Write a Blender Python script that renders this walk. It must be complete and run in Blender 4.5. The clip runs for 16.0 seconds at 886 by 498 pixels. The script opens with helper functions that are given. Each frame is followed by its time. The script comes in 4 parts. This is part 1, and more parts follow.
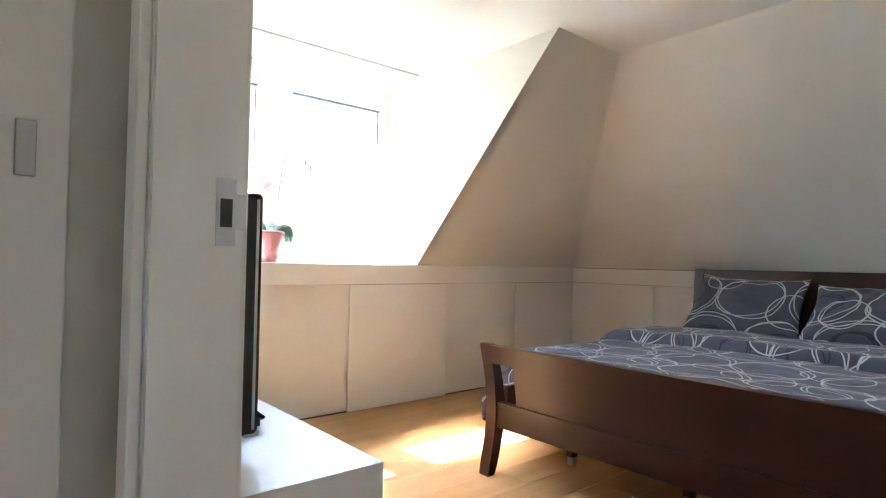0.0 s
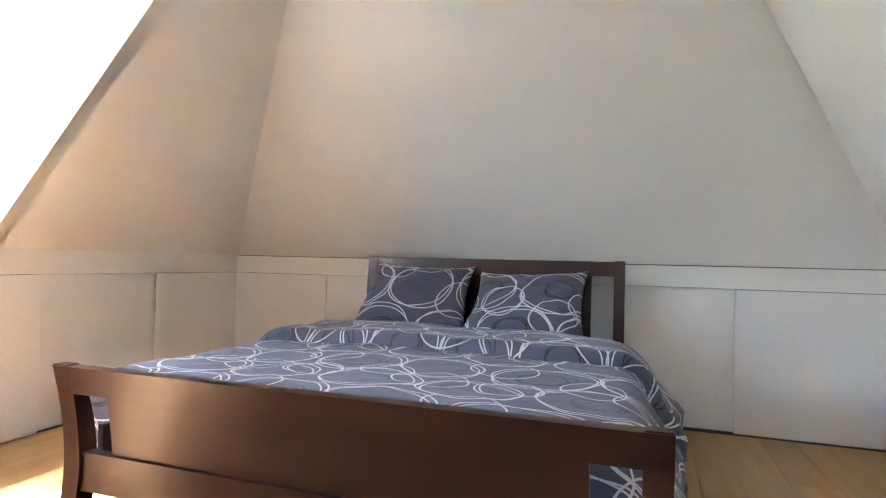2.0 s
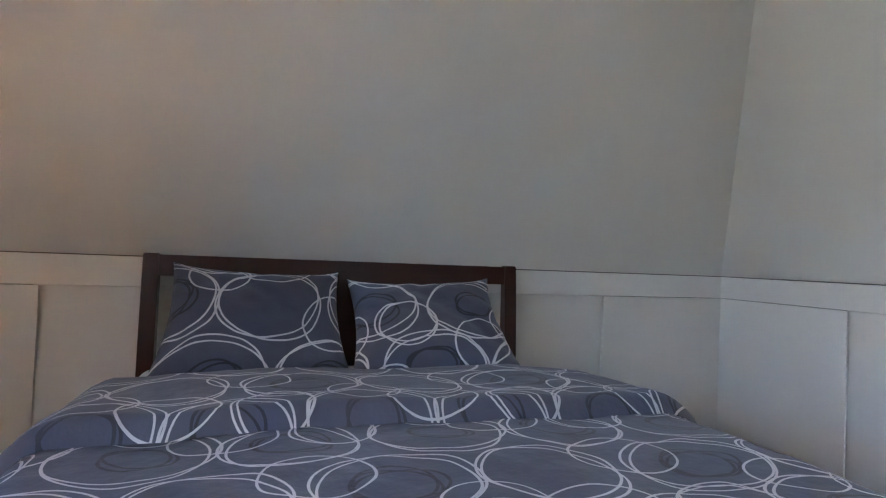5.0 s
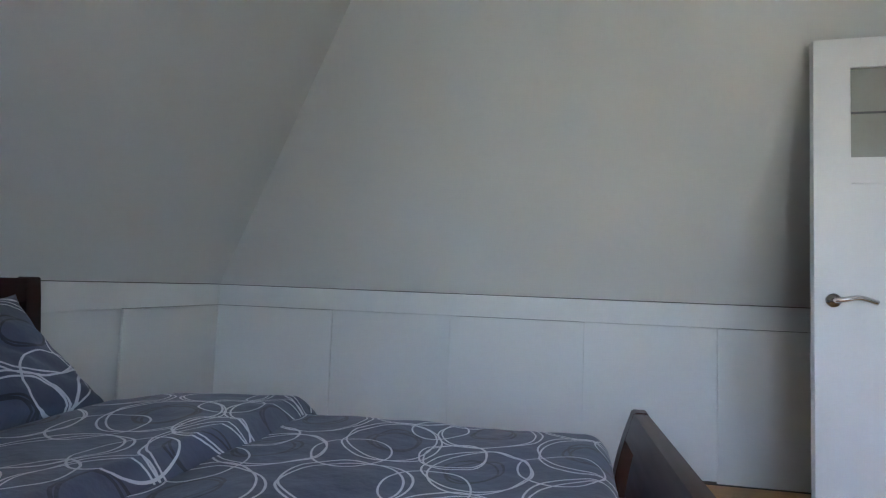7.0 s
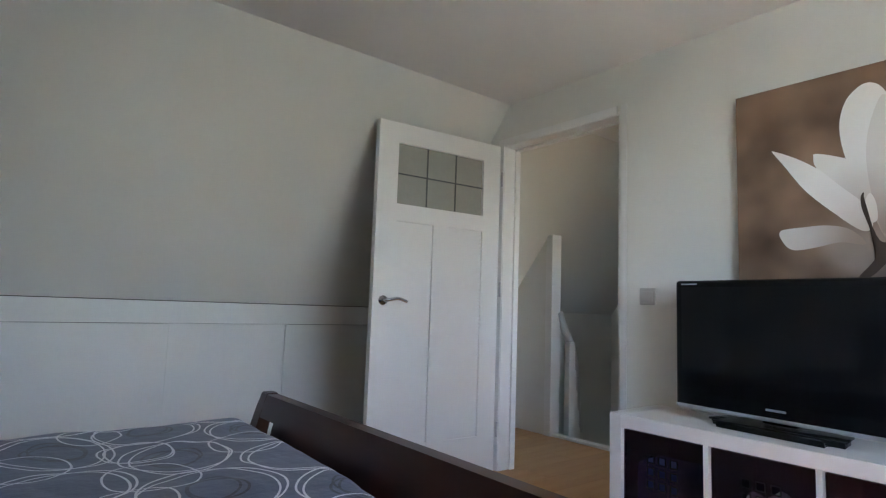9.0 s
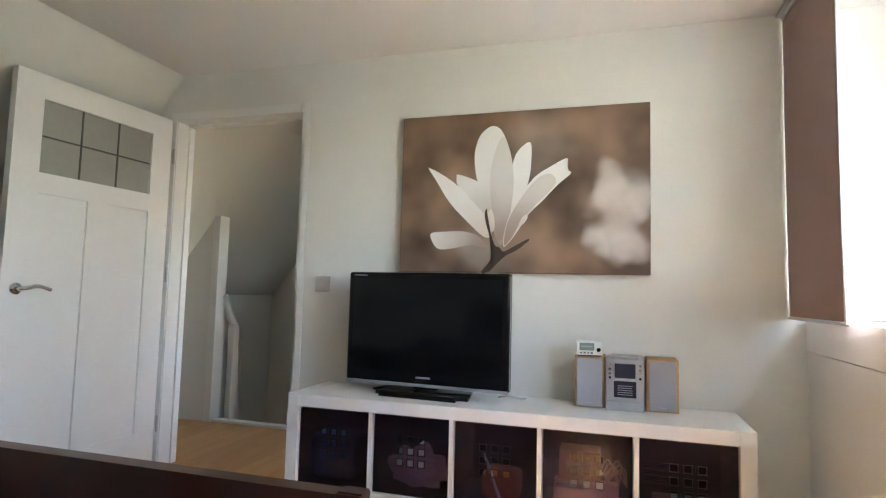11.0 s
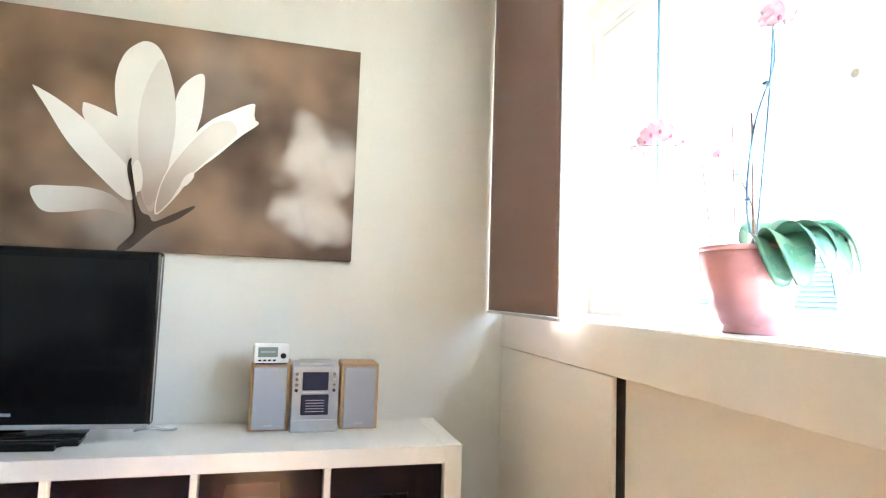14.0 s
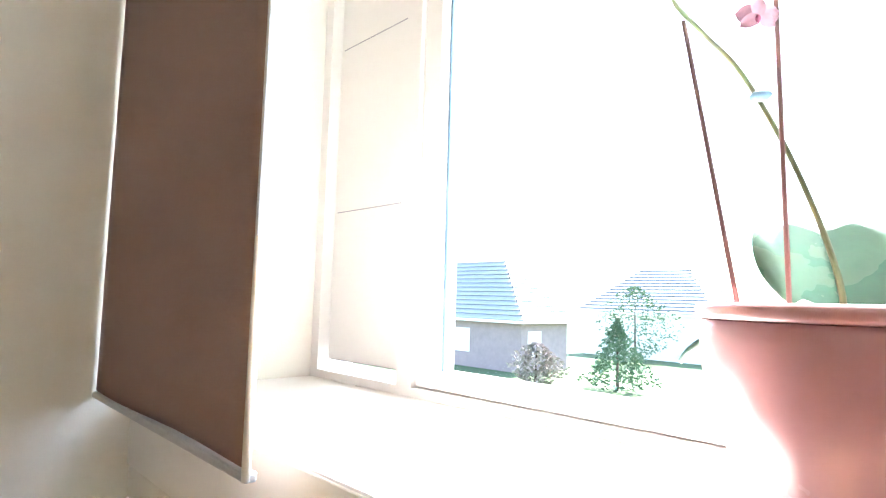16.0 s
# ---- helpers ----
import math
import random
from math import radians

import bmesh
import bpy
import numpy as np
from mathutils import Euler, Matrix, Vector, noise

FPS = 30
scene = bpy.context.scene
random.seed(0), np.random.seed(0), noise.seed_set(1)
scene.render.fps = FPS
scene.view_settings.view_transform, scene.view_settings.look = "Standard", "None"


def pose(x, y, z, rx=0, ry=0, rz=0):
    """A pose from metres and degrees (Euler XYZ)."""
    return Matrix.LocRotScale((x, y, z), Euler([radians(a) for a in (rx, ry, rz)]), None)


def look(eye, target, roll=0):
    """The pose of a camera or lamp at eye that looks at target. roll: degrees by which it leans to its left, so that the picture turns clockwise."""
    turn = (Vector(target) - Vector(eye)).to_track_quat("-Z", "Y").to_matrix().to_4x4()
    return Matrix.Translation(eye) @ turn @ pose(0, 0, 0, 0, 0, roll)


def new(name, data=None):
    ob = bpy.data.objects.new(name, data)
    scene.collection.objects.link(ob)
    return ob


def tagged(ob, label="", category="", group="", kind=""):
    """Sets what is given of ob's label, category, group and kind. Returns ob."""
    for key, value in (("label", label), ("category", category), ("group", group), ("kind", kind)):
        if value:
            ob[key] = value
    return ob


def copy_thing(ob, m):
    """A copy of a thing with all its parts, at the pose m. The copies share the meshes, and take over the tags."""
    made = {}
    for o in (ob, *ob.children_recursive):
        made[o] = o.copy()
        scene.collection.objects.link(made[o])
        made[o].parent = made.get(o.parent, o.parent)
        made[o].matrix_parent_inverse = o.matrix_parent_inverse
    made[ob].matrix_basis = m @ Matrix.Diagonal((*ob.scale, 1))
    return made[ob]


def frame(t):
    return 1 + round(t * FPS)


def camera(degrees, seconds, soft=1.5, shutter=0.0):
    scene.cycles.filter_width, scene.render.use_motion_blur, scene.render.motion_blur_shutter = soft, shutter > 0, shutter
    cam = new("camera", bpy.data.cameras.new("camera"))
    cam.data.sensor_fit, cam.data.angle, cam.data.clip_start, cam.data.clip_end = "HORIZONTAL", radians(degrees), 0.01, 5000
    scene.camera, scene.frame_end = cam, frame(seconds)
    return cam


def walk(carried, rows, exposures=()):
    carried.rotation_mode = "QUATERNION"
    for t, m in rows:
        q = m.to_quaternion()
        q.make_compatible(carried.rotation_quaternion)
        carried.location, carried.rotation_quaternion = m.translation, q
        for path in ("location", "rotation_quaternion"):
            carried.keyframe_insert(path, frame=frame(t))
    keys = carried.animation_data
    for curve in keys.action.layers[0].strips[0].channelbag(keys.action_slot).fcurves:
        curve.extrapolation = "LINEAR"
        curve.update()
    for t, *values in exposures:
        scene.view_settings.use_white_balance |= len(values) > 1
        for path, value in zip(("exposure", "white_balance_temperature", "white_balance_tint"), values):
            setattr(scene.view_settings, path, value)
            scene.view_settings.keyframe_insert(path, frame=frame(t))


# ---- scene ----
cam = camera(76.2, 16.0, 1.2)
PATH = [
    (0, (3.195, -0.296, 0.983), (1.664, 0.987, 1.032), 1.1),
    (0.5, (3.148, -0.221, 0.966), (1.938, 1.37, 1.016), 1.3),
    (1, (3.058, -0.103, 0.964), (2.109, 1.657, 1.007), 1.4),
    (1.5, (2.982, 0.081, 0.954), (2.191, 1.918, 0.998), 1.6),
    (2, (2.928, 0.32, 0.945), (2.277, 2.211, 0.992), 1.4),
    (2.5, (2.784, 0.566, 0.974), (2.295, 2.505, 1.015), 1.6),
    (3, (2.656, 0.835, 1.064), (2.297, 2.802, 1.049), 1.2),
    (5.5, (1.353, 1.359, 0.988), (2.429, 3.043, 1.078), 2.1),
    (6, (1.178, 1.519, 1.017), (2.706, 2.806, 1.109), 2.2),
    (6.5, (1.109, 1.642, 0.966), (2.912, 2.496, 1.104), 2.2),
    (7, (0.978, 1.895, 1.001), (2.941, 2.256, 1.133), 2.2),
    (7.5, (0.884, 2.135, 0.993), (2.876, 2.035, 1.145), 2.2),
    (8, (0.816, 2.293, 0.989), (2.739, 1.768, 1.152), 2.2),
    (8.5, (0.735, 2.398, 0.993), (2.514, 1.502, 1.168), 2.2),
    (9, (0.717, 2.495, 0.978), (2.278, 1.261, 1.183), 2.0),
    (9.5, (0.701, 2.579, 1.007), (2.055, 1.119, 1.198), 1.7),
    (10, (0.708, 2.71, 1.035), (1.796, 1.04, 1.205), 1.5),
    (12.5, (0.856, 2.707, 1.031), (0.876, 0.713, 1.188), 1.6),
    (13, (0.857, 2.548, 1.022), (0.723, 0.559, 1.184), 1.7),
    (13.5, (0.851, 2.347, 1.037), (0.536, 0.378, 1.19), 1.9),
    (14, (0.821, 2.123, 1.033), (0.306, 0.197, 1.187), 2.0),
    (14.5, (0.762, 1.878, 1.058), (0.042, 0.019, 1.217), 2.2),
    (15, (0.657, 1.634, 1.091), (-0.317, -0.106, 1.242), 2.6),
    (15.5, (0.511, 1.401, 1.129), (-0.674, -0.201, 1.297), 2.4),
    (16, (0.338, 1.183, 1.152), (-1.045, -0.251, 1.332), 1.6),
]
walk(cam, [(t, look(eye, target, roll)) for t, eye, target, roll in PATH], exposures=[(0.0, 4.0, 6000, 13), (1.0, 4.6, 5950, 15), (2.0, 4.83, 5850, 17), (3.0, 4.45, 5750, 18), (5.5, 3.74, 5500, 18), (6.0, 3.57, 5420, 18), (6.5, 3.4, 5280, 16), (7.5, 3.52, 5180, 13), (8.0, 3.38, 5270, 13), (9.0, 3.28, 5450, 13), (9.5, 3.48, 5600, 12), (10.0, 3.42, 5800, 12), (12.5, 4.13, 5970, 9), (13.0, 4.27, 5900, 8), (13.5, 4.27, 5900, 7), (14.0, 4.1, 5900, 7), (15.0, 3.72, 5950, 8), (16.0, 3.47, 6150, 9)])

# ---- light ----
world = bpy.data.worlds.new("sky")
scene.world = world
world.use_nodes = True
wn = world.node_tree.nodes
sky = wn.new("ShaderNodeTexSky")
sky.sky_type = 'NISHITA'
sky.sun_disc = False
sky.sun_elevation = radians(51)
sky.sun_rotation = radians(264.5)
sky.air_density = 1.2
sky.dust_density = 0.8
world.node_tree.links.new(sky.outputs[0], wn["Background"].inputs[0])
wn["Background"].inputs[1].default_value = 0.15
sun = new("sun", bpy.data.lights.new("sun", "SUN"))
sun.data.energy = 5.0
sun.data.angle = radians(0.53)
sun.data.color = (1.0, 0.96, 0.90)
sun.matrix_world = look((-10, 0, 12.4), (0, 0.95, 0))

# ---- materials ----
def mat(name, color, rough=0.5, metal=0.0, vary=0.06, scale=6.0, fine=120.0, bump=0.05, spec=0.5, coat=0.0, stretch=(1, 1, 1), tint=None, piece=0.0, coords="Object", bump_dist=0.002):
    """A surface with grain at two scales; tint: a second colour for the coarse patches; piece: difference from piece to piece."""
    m = bpy.data.materials.new(name)
    m.use_nodes = True
    n, l = m.node_tree.nodes, m.node_tree.links
    b = n["Principled BSDF"]
    tc = n.new("ShaderNodeTexCoord")
    mp = n.new("ShaderNodeMapping")
    mp.inputs["Scale"].default_value = stretch
    l.new(tc.outputs[coords], mp.inputs[0])
    big, small = n.new("ShaderNodeTexNoise"), n.new("ShaderNodeTexNoise")
    big.inputs["Scale"].default_value, small.inputs["Scale"].default_value = scale, fine
    big.inputs["Detail"].default_value = 4
    l.new(mp.outputs[0], big.inputs[0])
    l.new(mp.outputs[0], small.inputs[0])
    ramp = n.new("ShaderNodeMix")
    ramp.data_type = 'RGBA'
    c2 = tint or tuple(c * (1 - 2 * vary) for c in color)
    ramp.inputs[6].default_value, ramp.inputs[7].default_value = (*color, 1), (*c2, 1)
    l.new(big.outputs[0], ramp.inputs[0])
    hsv = n.new("ShaderNodeHueSaturation")
    l.new(ramp.outputs[2], hsv.inputs["Color"])
    mr = n.new("ShaderNodeMapRange")
    mr.inputs[3].default_value, mr.inputs[4].default_value = 1 - vary, 1 + vary
    l.new(small.outputs[0], mr.inputs[0])
    if piece:
        oi, ma, mu = n.new("ShaderNodeObjectInfo"), n.new("ShaderNodeMapRange"), n.new("ShaderNodeMath")
        ma.inputs[3].default_value, ma.inputs[4].default_value = 1 - piece, 1 + piece
        mu.operation = 'MULTIPLY'
        l.new(oi.outputs["Random"], ma.inputs[0])
        l.new(ma.outputs[0], mu.inputs[0])
        l.new(mr.outputs[0], mu.inputs[1])
        l.new(mu.outputs[0], hsv.inputs["Value"])
    else:
        l.new(mr.outputs[0], hsv.inputs["Value"])
    l.new(hsv.outputs[0], b.inputs["Base Color"])
    rr = n.new("ShaderNodeMapRange")
    rr.inputs[3].default_value, rr.inputs[4].default_value = max(0.02, rough - 0.07), min(1, rough + 0.07)
    l.new(big.outputs[0], rr.inputs[0])
    l.new(rr.outputs[0], b.inputs["Roughness"])
    b.inputs["Metallic"].default_value = metal
    b.inputs["Specular IOR Level"].default_value = spec
    b.inputs["Coat Weight"].default_value = coat
    b.inputs["Coat Roughness"].default_value = 0.15
    if bump:
        bu = n.new("ShaderNodeBump")
        bu.inputs["Strength"].default_value, bu.inputs["Distance"].default_value = bump, bump_dist
        l.new(small.outputs[0], bu.inputs["Height"])
        l.new(bu.outputs[0], b.inputs["Normal"])
    return m


def glass_mat(name, color=(1, 1, 1), rough=0.0):
    m = bpy.data.materials.new(name)
    m.use_nodes = True
    b = m.node_tree.nodes["Principled BSDF"]
    b.inputs["Base Color"].default_value = (*color, 1)
    b.inputs["Roughness"].default_value = rough
    b.inputs["Transmission Weight"].default_value = 1.0
    b.inputs["IOR"].default_value = 1.1
    return m


PAINT = mat("wall_paint", (0.755, 0.742, 0.685), 0.75, vary=0.02, scale=1.3, fine=260, bump=0.25, spec=0.3)
CEIL = mat("ceiling_paint", (0.79, 0.775, 0.74), 0.8, vary=0.02, scale=1.5, fine=220, bump=0.2, spec=0.3)
WHITE = mat("white_lacquer", (0.80, 0.79, 0.76), 0.35, vary=0.015, scale=3, fine=90, bump=0.04)
PANEL = mat("panel_board", (0.84, 0.83, 0.79), 0.45, vary=0.02, scale=1.2, fine=70, bump=0.05, piece=0.02)
SILL = mat("sill_board", (0.80, 0.79, 0.76), 0.3, vary=0.015, scale=4, fine=60, bump=0.03)
# dark tone stands for the shade in the cracks between panels and rail
BACKING = mat("gap_shade_backing", (0.13, 0.115, 0.095), 0.9, vary=0.08)
GAP = mat("dark_gap", (0.03, 0.028, 0.025), 0.9)
OAK = mat("laminate_oak", (0.54, 0.33, 0.155), 0.5, vary=0.1, scale=3.0, fine=38, bump=0.04, stretch=(5, 0.5, 1), tint=(0.39, 0.215, 0.09), piece=0.08, spec=0.22)
CHERRY = mat("dark_cherry", (0.050, 0.0105, 0.005), 0.33, vary=0.14, scale=5, fine=22, bump=0.0, stretch=(0.6, 6, 6), tint=(0.026, 0.006, 0.0035), coat=0.04, spec=0.42)
BLACKP = mat("black_plastic", (0.008, 0.008, 0.009), 0.22, vary=0.03, bump=0.01, spec=0.3)
SCREEN = mat("screen_glass", (0.004, 0.004, 0.005), 0.12, vary=0.02, bump=0.0)
SILVER = mat("silver_plastic", (0.50, 0.50, 0.51), 0.35, metal=0.5, vary=0.03, fine=200, bump=0.03)
STEEL = mat("brushed_steel", (0.52, 0.54, 0.57), 0.4, metal=0.8, vary=0.05, bump=0.02)
CHROME = mat("chrome", (0.72, 0.71, 0.70), 0.18, metal=1.0, vary=0.02, bump=0.01)
BEECH = mat("beech_veneer", (0.55, 0.33, 0.14), 0.45, vary=0.08, scale=6, fine=80, stretch=(8, 8, 1), bump=0.03)
CLOTHG = mat("speaker_cloth", (0.40, 0.40, 0.43), 0.9, vary=0.05, fine=900, bump=0.2)
# brown cloth; window light coming through it is lifted into the base colour
BLIND = mat("backlit_blind_cloth", (0.305, 0.208, 0.185), 0.85, vary=0.05, scale=2, fine=500, bump=0.2, stretch=(1, 1, 0.4))
PLUM = mat("plum_plastic", (0.030, 0.013, 0.034), 0.16, vary=0.25, scale=9, fine=30, bump=0.02, tint=(0.018, 0.010, 0.016), piece=0.25)
def clear_plastic():
    m = bpy.data.materials.new("clear_plum_plastic")
    m.use_nodes = True
    n, l = m.node_tree.nodes, m.node_tree.links
    b = n["Principled BSDF"]
    no, mx = n.new("ShaderNodeTexNoise"), n.new("ShaderNodeMix")
    no.inputs["Scale"].default_value = 7
    mx.data_type = 'RGBA'
    mx.inputs[6].default_value, mx.inputs[7].default_value = (0.36, 0.26, 0.42, 1), (0.46, 0.30, 0.40, 1)
    l.new(no.outputs[0], mx.inputs[0])
    l.new(mx.outputs[2], b.inputs["Base Color"])
    b.inputs["Roughness"].default_value = 0.14
    b.inputs["Transmission Weight"].default_value = 0.975
    b.inputs["IOR"].default_value = 1.3
    return m


PLUMCLEAR = clear_plastic()
POT = mat("pink_glaze", (0.56, 0.27, 0.285), 0.26, vary=0.05, scale=12, fine=60, bump=0.04, coat=0.2)
LEAF = mat("orchid_leaf", (0.060, 0.145, 0.120), 0.28, vary=0.12, scale=14, fine=90, bump=0.08, tint=(0.075, 0.19, 0.11), coat=0.2)
PETAL = mat("orchid_petal", (0.80, 0.46, 0.62), 0.5, vary=0.08, scale=40, tint=(0.80, 0.58, 0.68), bump=0.04)
PETALC = mat("orchid_lip", (0.58, 0.16, 0.30), 0.5, vary=0.08)
STEM = mat("orchid_stem", (0.10, 0.13, 0.05), 0.5, vary=0.1)
STAKE = mat("plant_stake", (0.13, 0.23, 0.34), 0.4, vary=0.05)
WOODST = mat("wood_stake", (0.20, 0.11, 0.09), 0.6, vary=0.1)
BARK = mat("orchid_bark", (0.16, 0.10, 0.05), 0.9, vary=0.3, scale=60, bump=0.6, bump_dist=0.01)
ROOT = mat("aerial_root", (0.45, 0.45, 0.36), 0.7, vary=0.1, scale=30)
CLOTHO = mat("orange_cloth", (0.40, 0.13, 0.04), 0.9, vary=0.1)
CLOTHB = mat("blue_cloth", (0.05, 0.06, 0.22), 0.9, vary=0.1)
PAPER = mat("white_paper", (0.72, 0.70, 0.64), 0.7, vary=0.03)
CARD = mat("cardboard", (0.48, 0.36, 0.22), 0.8, vary=0.06)
SWITCH = mat("grey_switch_plastic", (0.52, 0.50, 0.46), 0.4, vary=0.04)
# sealing strip darkened with the shade along the casement's inner edge
GASKET_SHADED = mat("shaded_sealing_rubber", (0.07, 0.10, 0.14), 0.5, vary=0.05)
LCD = mat("lcd_panel", (0.22, 0.27, 0.22), 0.25, vary=0.03)
DARKG = mat("dark_display", (0.03, 0.028, 0.05), 0.2, vary=0.05)
SHEET = mat("white_sheet", (0.75, 0.74, 0.73), 0.85, vary=0.03, scale=8, fine=300, bump=0.2)
LEADED = mat("lead_came", (0.10, 0.10, 0.10), 0.5, metal=0.6)
PANE = glass_mat("window_glass")
DOORGLASS = mat("cathedral_glass", (0.36, 0.36, 0.31), 0.15, vary=0.05, scale=8, fine=35, bump=0.3, bump_dist=0.004)
# tile and brick colours are lightened to hold the haze over the view
ROOFTILE = mat("hazed_roof_tile", (0.21, 0.215, 0.225), 0.6, vary=0.1, scale=2, fine=20, piece=0.12)
BRICK = mat("hazed_facade_brick", (0.26, 0.20, 0.20), 0.85, vary=0.15, scale=3, fine=25)
RENDERW = mat("white_facade", (0.7, 0.69, 0.66), 0.8, vary=0.05, scale=1)
GRASS = mat("lawn", (0.06, 0.10, 0.03), 0.95, vary=0.2, scale=0.4, fine=8)
# leaf green brightened likewise, with the haze in its colour
LEAFY = mat("hazed_shrub_leaves", (0.10, 0.17, 0.13), 0.7, vary=0.25, scale=3, fine=30, tint=(0.09, 0.14, 0.06))
LEAFP = mat("blossom_leaves", (0.50, 0.36, 0.40), 0.7, vary=0.25, scale=3, fine=30, tint=(0.09, 0.14, 0.06))
TRUNK = mat("tree_bark", (0.10, 0.07, 0.05), 0.9, vary=0.2)


def bedding():
    """Grey-blue cotton printed with white and dark loops."""
    m = bpy.data.materials.new("loop_print_cotton")
    m.use_nodes = True
    n, l = m.node_tree.nodes, m.node_tree.links
    b = n["Principled BSDF"]
    uv = n.new("ShaderNodeUVMap")
    no = n.new("ShaderNodeTexNoise")
    no.inputs["Scale"].default_value, no.inputs["Detail"].default_value = 3.5, 1
    l.new(uv.outputs[0], no.inputs[0])
    wob = n.new("ShaderNodeVectorMath")
    wob.operation = 'MULTIPLY_ADD'
    wob.inputs[1].default_value = (0.055, 0.055, 0)
    l.new(no.outputs["Color"], wob.inputs[0])
    l.new(uv.outputs[0], wob.inputs[2])

    K = 0.80
    CELL = (0.86 * K, 0.70 * K)

    def loop(cx, cy, rx, ry, turn, width):
        """One oval pen stroke, repeated over the cloth."""
        cx, cy, rx, ry = cx * K, cy * K, rx * K * 1.06, ry * K * 1.06
        sh, wr, mp, ln, c = (n.new("ShaderNodeVectorMath"), n.new("ShaderNodeVectorMath"), n.new("ShaderNodeMapping"), n.new("ShaderNodeVectorMath"), n.new("ShaderNodeMath"))
        sh.operation, wr.operation, ln.operation, c.operation = 'SUBTRACT', 'WRAP', 'LENGTH', 'COMPARE'
        sh.inputs[1].default_value = (cx, cy, 0)
        wr.inputs[1].default_value = (CELL[0] / 2, CELL[1] / 2, 1)
        wr.inputs[2].default_value = (-CELL[0] / 2, -CELL[1] / 2, -1)
        mp.vector_type = 'TEXTURE'
        mp.inputs["Rotation"].default_value = (0, 0, radians(turn))
        mp.inputs["Scale"].default_value = (rx, ry, 1e6)
        l.new(wob.outputs[0], sh.inputs[0])
        l.new(sh.outputs[0], wr.inputs[0])
        l.new(wr.outputs[0], mp.inputs[0])
        l.new(mp.outputs[0], ln.inputs[0])
        c.inputs[1].default_value, c.inputs[2].default_value = 1.0, width / (rx + ry) * 2
        l.new(ln.outputs["Value"], c.inputs[0])
        return c.outputs[0]

    def either(outs):
        o = outs[0]
        for p in outs[1:]:
            k = n.new("ShaderNodeMath")
            k.operation = 'MAXIMUM'
            l.new(o, k.inputs[0])
            l.new(p, k.inputs[1])
            o = k.outputs[0]
        return o

    light = either([loop(*q, 0.0029) for q in (
        (0.20, 0.17, 0.200, 0.160, 10), (0.215, 0.18, 0.205, 0.172, -20), (0.62, 0.16, 0.180, 0.165, 0), (0.61, 0.175, 0.192, 0.158, 35),
        (0.42, 0.50, 0.205, 0.165, -8), (0.405, 0.51, 0.195, 0.180, 25), (0.82, 0.53, 0.185, 0.150, 15), (0.835, 0.52, 0.178, 0.164, -30),
        (0.10, 0.43, 0.125, 0.105, 0), (0.11, 0.42, 0.115, 0.115, 20), (0.41, 0.31, 0.120, 0.100, 20), (0.64, 0.40, 0.15, 0.12, -10), (0.02, 0.08, 0.14, 0.12, 20))])
    dark = either([loop(*q, 0.0036) for q in (
        (0.20, 0.19, 0.105, 0.085, 15), (0.215, 0.185, 0.118, 0.078, -15), (0.20, 0.175, 0.095, 0.095, 0),
        (0.83, 0.50, 0.100, 0.082, 0), (0.82, 0.515, 0.112, 0.074, 30), (0.42, 0.52, 0.082, 0.072, 0), (0.43, 0.51, 0.094, 0.064, 20))])
    wear = n.new("ShaderNodeTexNoise")
    wear.inputs["Scale"].default_value, wear.inputs["Detail"].default_value = 5, 5
    l.new(uv.outputs[0], wear.inputs[0])
    base, m1, m2 = n.new("ShaderNodeMix"), n.new("ShaderNodeMix"), n.new("ShaderNodeMix")
    for x in (base, m1, m2):
        x.data_type = 'RGBA'
    base.inputs[6].default_value, base.inputs[7].default_value = (0.063, 0.071, 0.108, 1), (0.088, 0.098, 0.146, 1)
    l.new(wear.outputs[0], base.inputs[0])
    m1.inputs[7].default_value, m2.inputs[7].default_value = (0.026, 0.027, 0.040, 1), (0.66, 0.66, 0.68, 1)
    l.new(dark, m1.inputs[0])
    l.new(base.outputs[2], m1.inputs[6])
    l.new(light, m2.inputs[0])
    l.new(m1.outputs[2], m2.inputs[6])
    l.new(m2.outputs[2], b.inputs["Base Color"])
    b.inputs["Roughness"].default_value = 0.75
    b.inputs["Sheen Weight"].default_value = 0.15
    weave, bu = n.new("ShaderNodeTexNoise"), n.new("ShaderNodeBump")
    weave.inputs["Scale"].default_value, weave.inputs["Detail"].default_value = 18, 6
    l.new(uv.outputs[0], weave.inputs[0])
    bu.inputs["Strength"].default_value, bu.inputs["Distance"].default_value = 0.35, 0.02
    l.new(weave.outputs[0], bu.inputs["Height"])
    l.new(bu.outputs[0], b.inputs["Normal"])
    return m


PRINT = bedding()


